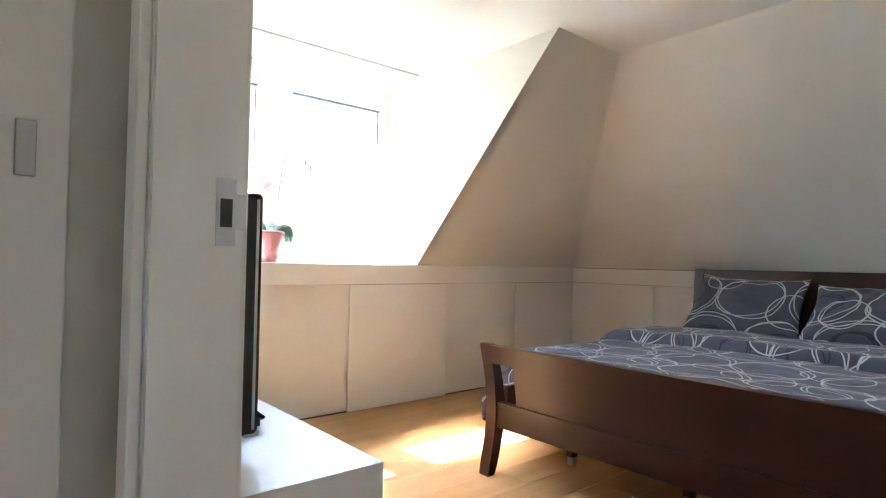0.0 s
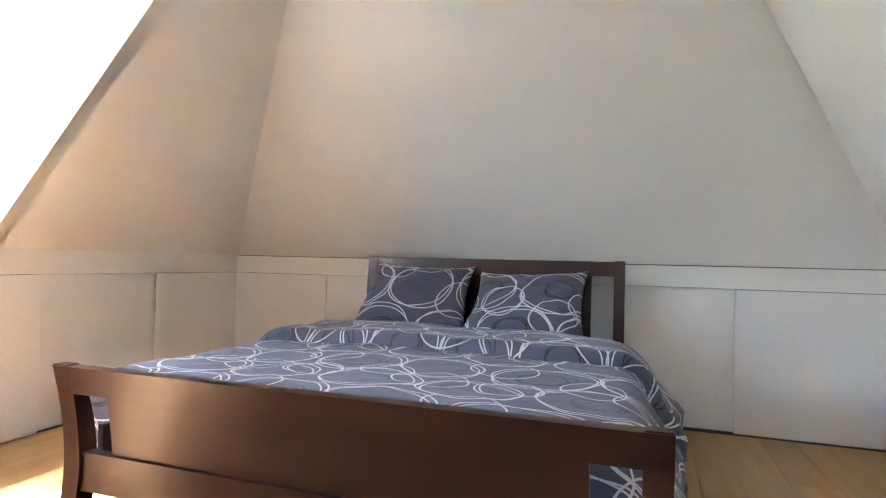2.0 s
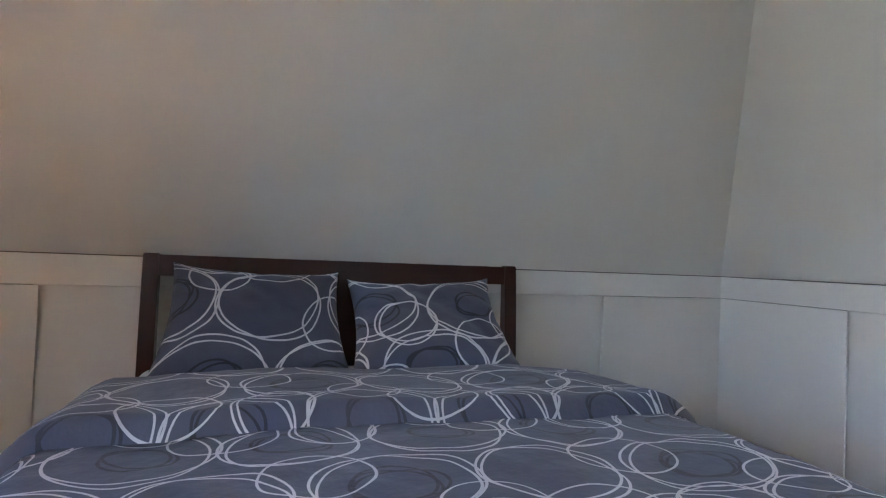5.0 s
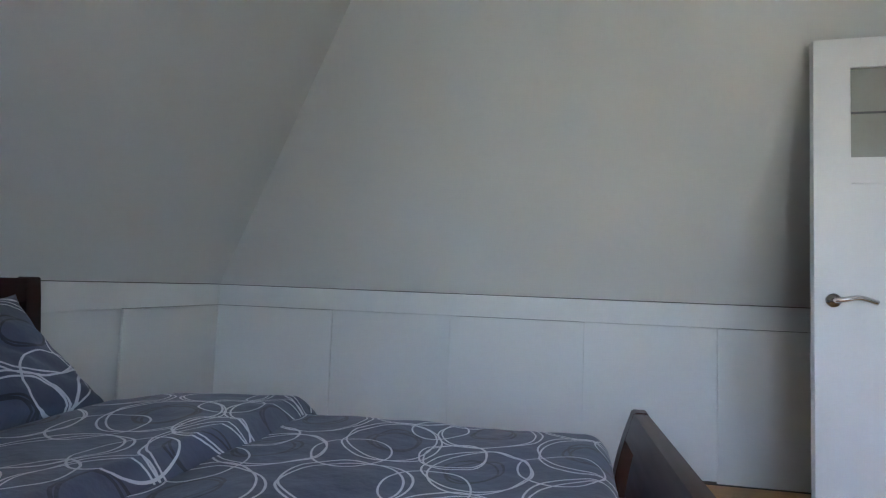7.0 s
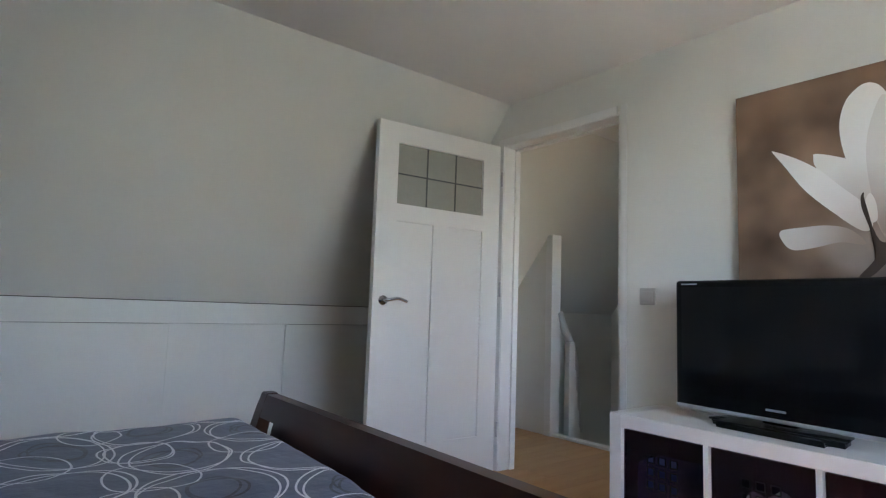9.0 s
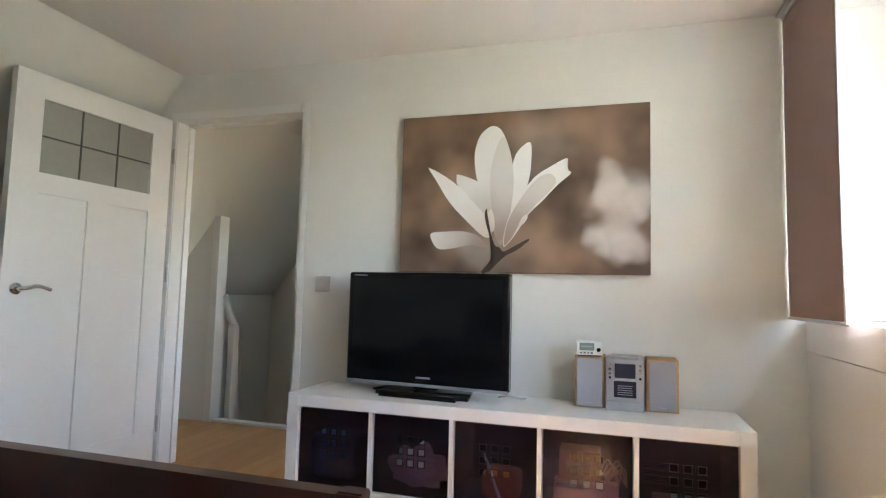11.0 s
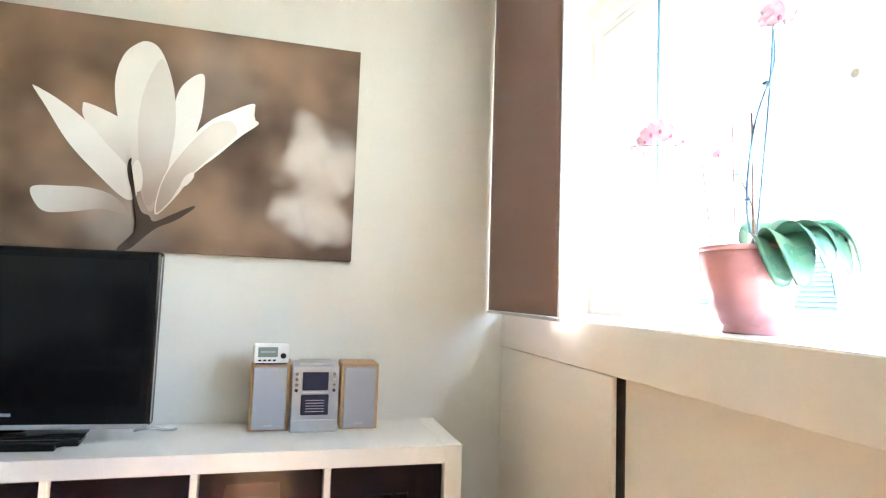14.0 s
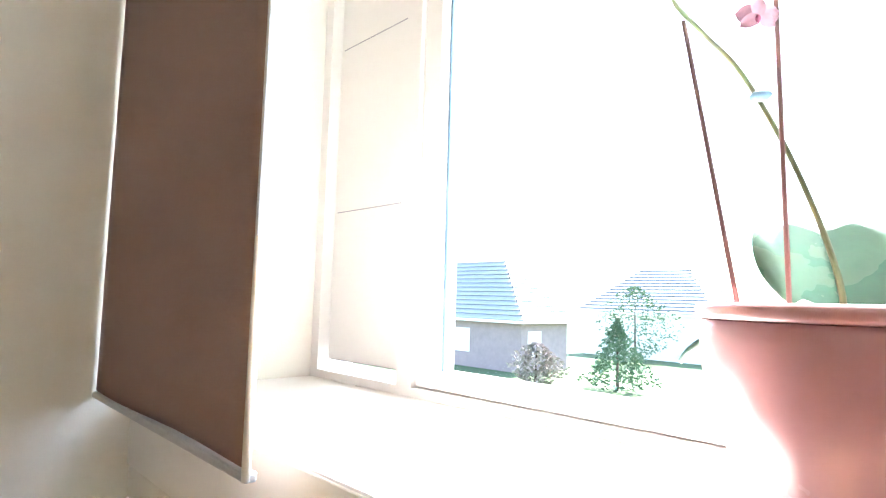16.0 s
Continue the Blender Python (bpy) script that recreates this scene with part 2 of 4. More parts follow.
def magnolia_ground():
    """The picture's blurred brown ground with pale out-of-focus blossom."""
    m = bpy.data.materials.new("picture_ground")
    m.use_nodes = True
    n, l = m.node_tree.nodes, m.node_tree.links
    b = n["Principled BSDF"]
    tc, no, rp = n.new("ShaderNodeTexCoord"), n.new("ShaderNodeTexNoise"), n.new("ShaderNodeValToRGB")
    no.inputs["Scale"].default_value, no.inputs["Detail"].default_value = 3.6, 2.2
    l.new(tc.outputs["Object"], no.inputs[0])
    rp.color_ramp.elements[0].position, rp.color_ramp.elements[0].color = 0.30, (0.052, 0.029, 0.017, 1)
    rp.color_ramp.elements[1].position, rp.color_ramp.elements[1].color = 0.72, (0.31, 0.20, 0.128, 1)
    l.new(no.outputs[0], rp.inputs[0])
    out = rp.outputs[0]
    n2, wv = n.new("ShaderNodeTexNoise"), n.new("ShaderNodeVectorMath")
    n2.inputs["Scale"].default_value, n2.inputs["Detail"].default_value = 9, 0.5
    l.new(tc.outputs["Object"], n2.inputs[0])
    wv.operation = 'MULTIPLY_ADD'
    wv.inputs[1].default_value = (0.16, 0, 0.16)
    l.new(n2.outputs["Color"], wv.inputs[0])
    l.new(tc.outputs["Object"], wv.inputs[2])
    for x, z, r, s in ((0.115, 0.36, 0.15, 0.75), (0.17, 0.44, 0.09, 0.6), (0.21, 0.34, 0.09, 0.6), (0.15, 0.17, 0.13, 0.75), (0.06, 0.14, 0.10, 0.6), (0.04, 0.32, 0.08, 0.5), (0.22, 0.15, 0.08, 0.55), (0.75, 0.10, 0.16, 0.22), (0.5, 0.62, 0.2, 0.16)):
        d, mr, mx = n.new("ShaderNodeVectorMath"), n.new("ShaderNodeMapRange"), n.new("ShaderNodeMix")
        d.operation = 'DISTANCE'
        d.inputs[1].default_value = (x + 0.08, 0.03, z + 0.08)
        l.new(wv.outputs[0], d.inputs[0])
        mr.interpolation_type = 'SMOOTHSTEP'
        mr.inputs[1].default_value, mr.inputs[2].default_value = r * 0.25, r * 1.1
        mr.inputs[3].default_value, mr.inputs[4].default_value = s, 0
        l.new(d.outputs["Value"], mr.inputs[0])
        mx.data_type = 'RGBA'
        mx.inputs[7].default_value = (0.66, 0.60, 0.54, 1)
        l.new(mr.outputs[0], mx.inputs[0])
        l.new(out, mx.inputs[6])
        out = mx.outputs[2]
    l.new(out, b.inputs["Base Color"])
    b.inputs["Roughness"].default_value = 0.6
    return m


PICTURE = magnolia_ground()
def petal_print(name, tip, shade):
    """Printed petal: pale at the tip, brownish towards the heart of the flower."""
    m = mat(name, tip, 0.6, vary=0.02, scale=4, fine=160, bump=0.0)
    n, l = m.node_tree.nodes, m.node_tree.links
    tc, d, mr, mx, no, ad = (n.new("ShaderNodeTexCoord"), n.new("ShaderNodeVectorMath"), n.new("ShaderNodeMapRange"), n.new("ShaderNodeMix"), n.new("ShaderNodeTexNoise"), n.new("ShaderNodeMath"))
    d.operation = 'DISTANCE'
    d.inputs[1].default_value = (0.70, 0.032, 0.13)
    l.new(tc.outputs["Object"], d.inputs[0])
    no.inputs["Scale"].default_value, no.inputs["Detail"].default_value = 5, 2
    l.new(tc.outputs["Object"], no.inputs[0])
    ad.operation = 'MULTIPLY_ADD'
    ad.inputs[1].default_value = 0.16
    l.new(no.outputs[0], ad.inputs[0])
    l.new(d.outputs["Value"], ad.inputs[2])
    mr.interpolation_type = 'SMOOTHSTEP'
    mr.inputs[1].default_value, mr.inputs[2].default_value = 0.12, 0.44
    l.new(ad.outputs[0], mr.inputs[0])
    mx.data_type = 'RGBA'
    mx.inputs[6].default_value, mx.inputs[7].default_value = (*shade, 1), (*tip, 1)
    l.new(mr.outputs[0], mx.inputs[0])
    l.new(mx.outputs[2], n["Principled BSDF"].inputs["Base Color"])
    return m


PICPETAL = petal_print("printed_petal", (0.78, 0.76, 0.72), (0.40, 0.30, 0.22))
PICPETAL2 = petal_print("printed_petal_shade", (0.68, 0.64, 0.59), (0.34, 0.25, 0.19))
PICPETAL3 = petal_print("printed_petal_bright", (0.84, 0.82, 0.79), (0.62, 0.54, 0.46))
PICTWIG = mat("printed_twig", (0.06, 0.035, 0.022), 0.6, vary=0.1, bump=0.0)

# ---- mesh helpers ----
def finish(name, bm, material, smooth=False):
    me = bpy.data.meshes.new(name)
    bmesh.ops.recalc_face_normals(bm, faces=bm.faces)
    bm.to_mesh(me)
    bm.free()
    me.materials.append(material)
    if smooth:
        for p in me.polygons:
            p.use_smooth = True
    return me


def part(name, bm, material, parent=None, label="", smooth=False, at=None):
    ob = new(name, finish(name, bm, material, smooth))
    if parent is not None:
        ob.parent = parent
    if at is not None:
        ob.matrix_basis = at
    return tagged(ob, label) if label else ob


def thing(name, m, label, category, group=""):
    ob = new(name)
    ob.empty_display_size = 0.1
    ob.matrix_basis = m
    return tagged(ob, label, category, group)


def structure(name, bm, material, label, category, smooth=False):
    return tagged(part(name, bm, material, None, "", smooth), label, category, "", "structure")


def box(x0, y0, z0, x1, y1, z1, bevel=0.0, bm=None, seg=2):
    bm = bm or bmesh.new()
    vs = bmesh.ops.create_cube(bm, size=1, matrix=Matrix.LocRotScale(((x0 + x1) / 2, (y0 + y1) / 2, (z0 + z1) / 2), None, (abs(x1 - x0), abs(y1 - y0), abs(z1 - z0))))["verts"]
    if bevel:
        es = {e for v in vs for e in v.link_edges}
        bmesh.ops.bevel(bm, geom=list(es), offset=bevel, segments=seg, affect='EDGES', profile=0.5)
    return bm


def prism(points, shift, bm=None):
    """A flat outline, given in space, made thick along shift."""
    bm = bm or bmesh.new()
    a = [bm.verts.new(p) for p in points]
    b = [bm.verts.new(Vector(p) + Vector(shift)) for p in points]
    bm.faces.new(a)
    bm.faces.new(b[::-1])
    for i in range(len(a)):
        j = (i + 1) % len(a)
        bm.faces.new((a[i], a[j], b[j], b[i]))
    return bm


def lathe(profile, seg=32, bm=None, centre=(0, 0)):
    bm = bm or bmesh.new()
    rings = []
    for r, z in profile:
        rings.append([bm.verts.new((centre[0] + r * math.cos(2 * math.pi * i / seg), centre[1] + r * math.sin(2 * math.pi * i / seg), z)) for i in range(seg)])
    for a, b in zip(rings, rings[1:]):
        for i in range(seg):
            j = (i + 1) % seg
            bm.faces.new((a[i], a[j], b[j], b[i]))
    bm.faces.new(rings[0][::-1])
    bm.faces.new(rings[-1])
    return bm


def tube(points, radius, bm=None, seg=8, taper=1.0, steps=6):
    """A round bar along a smooth line through the points."""
    bm = bm or bmesh.new()
    P = [Vector(p) for p in points]
    line = []
    for i in range(len(P) - 1):
        p0, p1, p2, p3 = P[max(i - 1, 0)], P[i], P[i + 1], P[min(i + 2, len(P) - 1)]
        k = steps if len(P) > 2 else 1
        for s in range(k):
            t = s / k
            line.append(0.5 * (2 * p1 + (p2 - p0) * t + (2 * p0 - 5 * p1 + 4 * p2 - p3) * t * t + (3 * p1 - p0 - 3 * p2 + p3) * t ** 3))
    line.append(P[-1])
    rings = []
    for i, c in enumerate(line):
        d = (line[min(i + 1, len(line) - 1)] - line[max(i - 1, 0)]).normalized()
        u = d.orthogonal().normalized() if not rings else (side - d * side.dot(d)).normalized()
        side = u
        w = d.cross(u)
        r = radius * (1 + (taper - 1) * i / (len(line) - 1))
        rings.append([bm.verts.new(c + r * (u * math.cos(2 * math.pi * k / seg) + w * math.sin(2 * math.pi * k / seg))) for k in range(seg)])
    for a, b in zip(rings, rings[1:]):
        for i in range(seg):
            j = (i + 1) % seg
            bm.faces.new((a[i], a[j], b[j], b[i]))
    bm.faces.new(rings[0][::-1])
    bm.faces.new(rings[-1])
    return bm


def sheet(nu, nv, f, uvf, bm=None):
    """A grid of points f(i/nu, j/nv) with texture places uvf in metres."""
    bm = bm or bmesh.new()
    uvl = bm.loops.layers.uv.verify()
    V = [[bm.verts.new(f(i / nu, j / nv)) for j in range(nv + 1)] for i in range(nu + 1)]
    for i in range(nu):
        for j in range(nv):
            fa = bm.faces.new((V[i][j], V[i + 1][j], V[i + 1][j + 1], V[i][j + 1]))
            for lo, (a, b) in zip(fa.loops, ((i, j), (i + 1, j), (i + 1, j + 1), (i, j + 1))):
                lo[uvl].uv = uvf(a / nu, b / nv)
    return bm


# ---- the room: x from the window knee wall, y from the television wall ----
W, L, CE, RAIL, RB = 4.28, 3.94, 2.287, 0.963, 0.832
RX0, RX1, RY, CK = 1.24, 3.23, 2.725, 2.14     # edges of the flat ceiling; CK: dormer cheek

bm = box(-0.5, 0.0, CE, RX1 + 0.1, CK, CE + 0.12)
box(RX0 - 0.1, CK, CE, RX1 + 0.1, RY + 0.1, CE + 0.12, bm=bm)
structure("ceiling", bm, CEIL, "smooth off-white plastered ceiling running on into the dormer", "ceiling")
up = Vector((-0.72, 0, 0.7)) * 0.1
structure("wall_slope_window", prism([(0, CK + 0.004, RAIL), (0, L, RAIL), (RX0, RY, CE), (RX0, CK + 0.004, CE)], up), PAINT, "sloping off-white plastered roof wall beside the dormer", "wall")
structure("wall_slope_head", prism([(0, L, RAIL), (W, L, RAIL), (RX1, RY, CE), (RX0, RY, CE)], (0, 0.07, 0.07)), PAINT, "sloping off-white plastered roof wall above the headboard", "wall")
structure("wall_slope_right", prism([(W, L, RAIL), (W, 0, RAIL), (RX1, 0, CE), (RX1, RY, CE)], (0.07, 0, 0.07)), PAINT, "sloping off-white plastered roof wall behind the open door", "wall")
structure("wall_cheek", prism([(-0.5, CK, RAIL - 0.03), (0, CK, RAIL), (RX0, CK, CE), (-0.5, CK, CE)], (0, 0.07, 0)), PAINT, "white triangular side wall of the dormer", "wall")

# television wall with its doorway
DX0, DX1, DH = 2.430, 3.262, 2.015
bm = box(-0.5, -0.12, -0.02, DX0 - 0.02, 0, CE + 0.1)
box(DX0 - 0.02, -0.12, DH + 0.02, DX1 + 0.02, 0, CE + 0.1, bm=bm)
prism([(DX1 + 0.02, 0, -0.02), (W + 0.1, 0, -0.02), (W + 0.1, 0, RAIL), (RX1 + 0.1, 0, CE + 0.1), (DX1 + 0.02, 0, CE + 0.1)], (0, -0.12, 0), bm)
structure("wall_tv", bm, PAINT, "smooth cream plastered wall with a doorway, carrying the picture", "wall")

# floor
fl = structure("floor", box(-0.5, -1.06, -0.12, W + 0.15, L + 0.15, -0.012), GAP, "orange-toned oak laminate floor of long planks", "floor")

# knee walls: backing, top rail, sliding panels
def knee(name, a, b, inward, seams, label, seal=0.06, crack=0.005, gap=-1):
    """A low wall from a to b with a rail on top and sliding panels between the seams (metres from a)."""
    a, b, inward = Vector((*a, 0)), Vector((*b, 0)), Vector((*inward, 0))
    along = (b - a).normalized()
    m = Matrix((( along.x, inward.x, 0, a.x), (along.y, inward.y, 0, a.y), (0, 0, 1, 0), (0, 0, 0, 1)))
    n = (b - a).length
    base = box(-0.119, -0.12, -0.02, n + 0.119, -0.054, RAIL + seal)
    base.transform(m)
    w = structure(name, base, BACKING, label, "wall")
    r = box(-0.02, -0.052, RB, n + 0.02, 0.0, RAIL - crack, 0.002)
    r.transform(m)
    part("rail", r, PANEL, w, "cream painted top rail")
    for i, (s0, s1) in enumerate(zip(seams, seams[1:])):
        y = -0.004 if i % 2 == 0 else -0.038
        p = box(s0 + (0.0 if i % 2 == 0 else (0.005 if i == gap else -0.03)), y - 0.013, 0.006, s1 + (0.0 if i % 2 == 0 else 0.03), y, RB - 0.003, 0.003)
        p.transform(m)
        part("panel", p, PANEL, w)
    return w


knee("wall_knee_window", (0, 0), (0, L), (1, 0), (-0.025, 0.797, 1.605, 2.435, 3.18, L + 0.025), "low cream wall of sliding cupboard panels under the dormer sill", -0.04, 0.0, 1)
knee("wall_knee_head", (0, L), (W, L), (0, -1), (-0.025, 0.786, 1.68, 2.57, 3.462, W + 0.025), "low cream wall of sliding cupboard panels behind the bed")
knee("wall_knee_right", (W, 0), (W, L), (-1, 0), (-0.025, 0.969, 1.675, 2.446, 3.177, L + 0.025), "low cream wall of sliding cupboard panels under the slope")

# dormer: sill, outer wall, window
structure("sill", box(-0.43, 0.0, RAIL - 0.035, -0.002, CK, RAIL + 0.004, 0.004), SILL, "deep white lacquered window sill", "sill")
structure("wall_outer", box(-0.5, -0.1, -2.8, -0.38, CK + 0.1, RAIL - 0.04), PAINT, "outer wall under the dormer window", "wall")
WX = -0.40
wtop = 2.215
structure("wall_lintel", box(-0.5, 0, wtop, WX + 0.03, CK, CE), PAINT, "white strip of wall above the dormer window", "wall")
structure("roof_overhang", box(-0.73, -0.3, 2.20, -0.5, CK + 0.4, 2.40), WHITE, "white dormer roof edge outside", "roof")
structure("roof_outer", prism([(-0.6, CK + 0.08, 0.62), (-0.6, L + 1, 0.62), (1.2, L + 1, 2.6), (1.2, CK + 0.08, 2.6)], (-0.06, 0, 0.06)), ROOFTILE, "dark tiled roof beside the dormer", "roof")

win = tagged(new("window_1"), "white framed dormer window with two casements and a solid end panel", "window", "", "structure")
zb = RAIL + 0.004
bm = box(WX - 0.06, 0.0, zb, WX + 0.02, 0.03, wtop)
for y0, y1 in ((0.315, 0.36), (1.16, 1.30), (CK - 0.03, CK)):
    box(WX - 0.06, y0, zb, WX + 0.02, y1, wtop, bm=bm)
for y0, y1 in ((0.03, 0.315), (0.36, 1.16), (1.30, CK - 0.03)):
    box(WX - 0.06, y0, zb, WX + 0.02, y1, zb + 0.018, bm=bm)
    box(WX - 0.06, y0, wtop - 0.04, WX + 0.02, y1, wtop, bm=bm)
part("window_frame", bm, WHITE, win)
part("end_panel", box(WX - 0.03, 0.034, zb + 0.04, WX - 0.005, 0.311, wtop - 0.045, 0.004), WHITE, win, "plain white solid panel with fine joints")
for z in (1.008, 1.35, 1.75, 2.14):
    part("joint", box(WX - 0.006, 0.05, z, WX - 0.0035, 0.30, z + 0.002), CLOTHG, win)
for y0, y1 in ((0.363, 1.157), (1.303, CK - 0.033)):
    bm = box(WX - 0.045, y0, zb + 0.020, WX + 0.012, y0 + 0.05, wtop - 0.043, 0.003)
    box(WX - 0.045, y1 - 0.05, zb + 0.020, WX + 0.012, y1, wtop - 0.043, 0.003, bm=bm)
    box(WX - 0.045, y0 + 0.05, zb + 0.020, WX + 0.010, y1 - 0.05, zb + 0.052, 0.003, bm=bm)
    box(WX - 0.045, y0 + 0.05, wtop - 0.093, WX + 0.010, y1 - 0.05, wtop - 0.043, 0.003, bm=bm)
    ca = part("casement", bm, WHITE, win)
    p = part("pane", box(WX - 0.025, y0 + 0.045, zb + 0.045, WX - 0.019, y1 - 0.045, wtop - 0.085), PANE, ca)
    p.visible_shadow = False
    part("gasket", box(WX - 0.017, y0 + 0.05, zb + 0.052, WX - 0.009, y0 + 0.056, wtop - 0.093), STAKE, ca, "grey-blue sealing strip")
    # strips coloured dark so the shaded casement edge stays visible
    part("gasket", box(WX - 0.017, y0 + 0.056, wtop - 0.102, WX + 0.011, y1 - 0.05, wtop - 0.093), GASKET_SHADED, ca, "sealing strip, its dark colour holding the shade under the frame")
    part("gasket", box(WX - 0.017, y1 - 0.055, zb + 0.052, WX - 0.009, y1 - 0.05, wtop - 0.102), GASKET_SHADED, ca)
lock = bmesh.new()
bmesh.ops.create_cone(lock, cap_ends=True, segments=20, radius1=0.012, radius2=0.010, depth=0.02, matrix=Matrix.Translation((WX + 0.028, 1.18, 1.55)) @ Matrix.Rotation(radians(90), 4, 'Y'))
part("lock", lock, CHROME, win, "small chrome window lock")

# door casing and jambs
casing = tagged(new("door_casing"), "white painted door lining with an architrave", "door frame", "", "structure")
for n, bm in (("jamb", box(DX0 - 0.02, -0.13, 0, DX0, -0.012, DH)), ("jamb", box(DX1, -0.13, 0, DX1 + 0.02, 0.0, DH)), ("head", box(DX0 - 0.02, -0.13, DH, DX1 + 0.02, 0.0, DH + 0.02)),
              ("architrave", box(DX0 - 0.060, 0.0, 0, DX0 - 0.022, 0.004, DH + 0.05, 0.003)), ("architrave", box(DX1 + 0.003, 0.0, 0, DX1 + 0.05, 0.009, DH + 0.05, 0.003)),
              ("architrave", box(DX0 - 0.003, 0.0, DH + 0.003, DX1 + 0.003, 0.009, DH + 0.05, 0.003)),
              ("stop", box(DX0, -0.128, 0, DX0 + 0.013, -0.088, DH)), ("stop", box(DX1 - 0.013, -0.128, 0, DX1, -0.088, DH)), ("stop", box(DX0 + 0.013, -0.128, DH - 0.013, DX1 - 0.013, -0.088, DH)),
              ("architrave", box(DX0 - 0.055, -0.145, 0, DX0 - 0.003, -0.13, DH + 0.05, 0.003))):
    part(n, bm, WHITE, casing)
bm = box(DX0, -0.048, 1.000, DX0 + 0.002, -0.022, 1.090)
box(DX0, -0.022, 1.022, DX0 + 0.002, -0.008, 1.070, bm=bm)
st = part("strike_plate", bm, STEEL, casing, "steel strike plate")
part("latch_hole", box(DX0 + 0.002, -0.043, 1.025, DX0 + 0.003, -0.027, 1.063), GAP, st)

# open door leaf, against the slope
door = thing("door_1", pose(3.270, 0.022, 0, 0, 0, -4.6), "open white panelled door with a leaded glass light", "door")
door["kind"] = "structure"
DW, DT = 0.875, 0.04
bm = bmesh.new()
z0, z1 = 0.008, 2.012
def rails(x0, z_0, x1, z_1):
    box(0, x0, z_0, DT, x1, z_1, 0.0, bm)
GY0, GY1, GZ0, GZ1 = 0.142, 0.750, 1.548, 1.897
rails(0.012, z0, GY0, z1)
rails(GY1, z0, DW, z1)
rails(GY0, GZ1, GY1, z1)
rails(GY0, 1.45, GY1, GZ0)
rails(GY0, z0, GY1, 0.22)
rails(0.395, 0.22, 0.50, 1.45)
part("leaf_frame", bm, WHITE, door)
for y0, y1 in ((GY0, 0.395), (0.50, GY1)):
    part("panel", box(0.013, y0 - 0.005, 0.215, DT - 0.009, y1 + 0.005, 1.455), WHITE, door)
gl = part("glass_light", box(0.016, GY0 - 0.004, GZ0 - 0.004, 0.022, GY1 + 0.004, GZ1 + 0.004), DOORGLASS, door, "obscured leaded glass in six panes")
for k in (1, 2):
    y = GY0 + (GY1 - GY0) * k / 3
    part("lead_bar", box(0.012, y - 0.004, GZ0, 0.016, y + 0.004, GZ1), LEADED, gl)
zc = (GZ0 + GZ1) / 2
part("lead_bar", box(0.0115, GY0, zc - 0.004, 0.0155, GY1, zc + 0.004), LEADED, gl)
hd = bmesh.new()
bmesh.ops.create_cone(hd, cap_ends=True, segments=24, radius1=0.026, radius2=0.024, depth=0.01, matrix=Matrix.Translation((-0.005, DW - 0.06, 1.005)) @ Matrix.Rotation(radians(90), 4, 'Y'))
tube([(-0.005, DW - 0.06, 1.005), (-0.045, DW - 0.06, 1.005), (-0.056, DW - 0.085, 1.010), (-0.056, DW - 0.13, 1.017), (-0.054, DW - 0.185, 1.001)], 0.0095, hd, 10)
part("door_handle", hd, CHROME, door, "curved chrome lever handle", True)
for z in (0.25, 1.1, 1.8):
    hg = bmesh.new()
    bmesh.ops.create_cone(hg, cap_ends=True, segments=12, radius1=0.007, radius2=0.007, depth=0.09, matrix=Matrix.Translation((-0.004, -0.004, z)))
    part("hinge", hg, SILVER, door)

# landing beyond the doorway
HX = 2.30
bm = box(HX - 0.1, -2.6, -2.6, HX, -1.07, CE + 0.1)
box(HX - 0.1, -1.07, -2.6, HX, -0.285, 0.0, bm=bm)
box(HX - 0.1, -1.07, 1.98, HX, -0.285, CE + 0.1, bm=bm)
box(HX - 0.1, -0.285, -2.6, HX, -0.12, CE + 0.1, bm=bm)
structure("wall_hall_side", bm, PAINT, "cream plastered wall of the landing with an open doorway", "wall")
# the daylit room behind that doorway
structure("floor_side_room", box(0.2, -2.6, -0.12, HX - 0.1, -0.121, -0.001), OAK, "oak floor of the neighbouring room", "floor")
structure("ceiling_side_room", box(0.2, -2.6, CE, HX - 0.1, -0.121, CE + 0.1), CEIL, "off-white ceiling of the neighbouring room", "ceiling")
structure("wall_side_room_end", box(0.2, -2.7, -0.12, HX - 0.1, -2.601, CE + 0.1), PAINT, "cream wall of the neighbouring room", "wall")
bm = box(0.1, -2.7, -0.12, 0.2, -0.121, 1.15)
box(0.1, -2.7, 1.95, 0.2, -0.121, CE + 0.1, bm=bm)
box(0.1, -2.7, 1.15, 0.2, -1.55, 1.95, bm=bm)
box(0.1, -0.55, 1.15, 0.2, -0.121, 1.95, bm=bm)
structure("wall_side_room_window", bm, PAINT, "cream wall with the window opening of the neighbouring room", "wall")
# end wall; its unseen opening is added to let sky light onto the landing
bm = box(HX - 0.1, -2.7, -2.6, W + 0.2, -2.6, 1.35)
box(HX - 0.1, -2.7, 1.62, W + 0.2, -2.6, CE + 0.1, bm=bm)
box(HX - 0.1, -2.7, 1.35, 2.42, -2.6, 1.62, bm=bm)
box(2.95, -2.7, 1.35, W + 0.2, -2.6, 1.62, bm=bm)
structure("wall_hall_end", bm, PAINT, "plain wall beyond the stairwell with an added unseen opening that lights the landing", "wall")
structure("wall_hall_slope", prism([(W, -0.12, RAIL), (W, -2.6, RAIL), (RX1, -2.6, CE), (RX1, -0.12, CE)], (0.07, 0, 0.07)), PAINT, "sloping plastered roof wall over the landing", "wall")
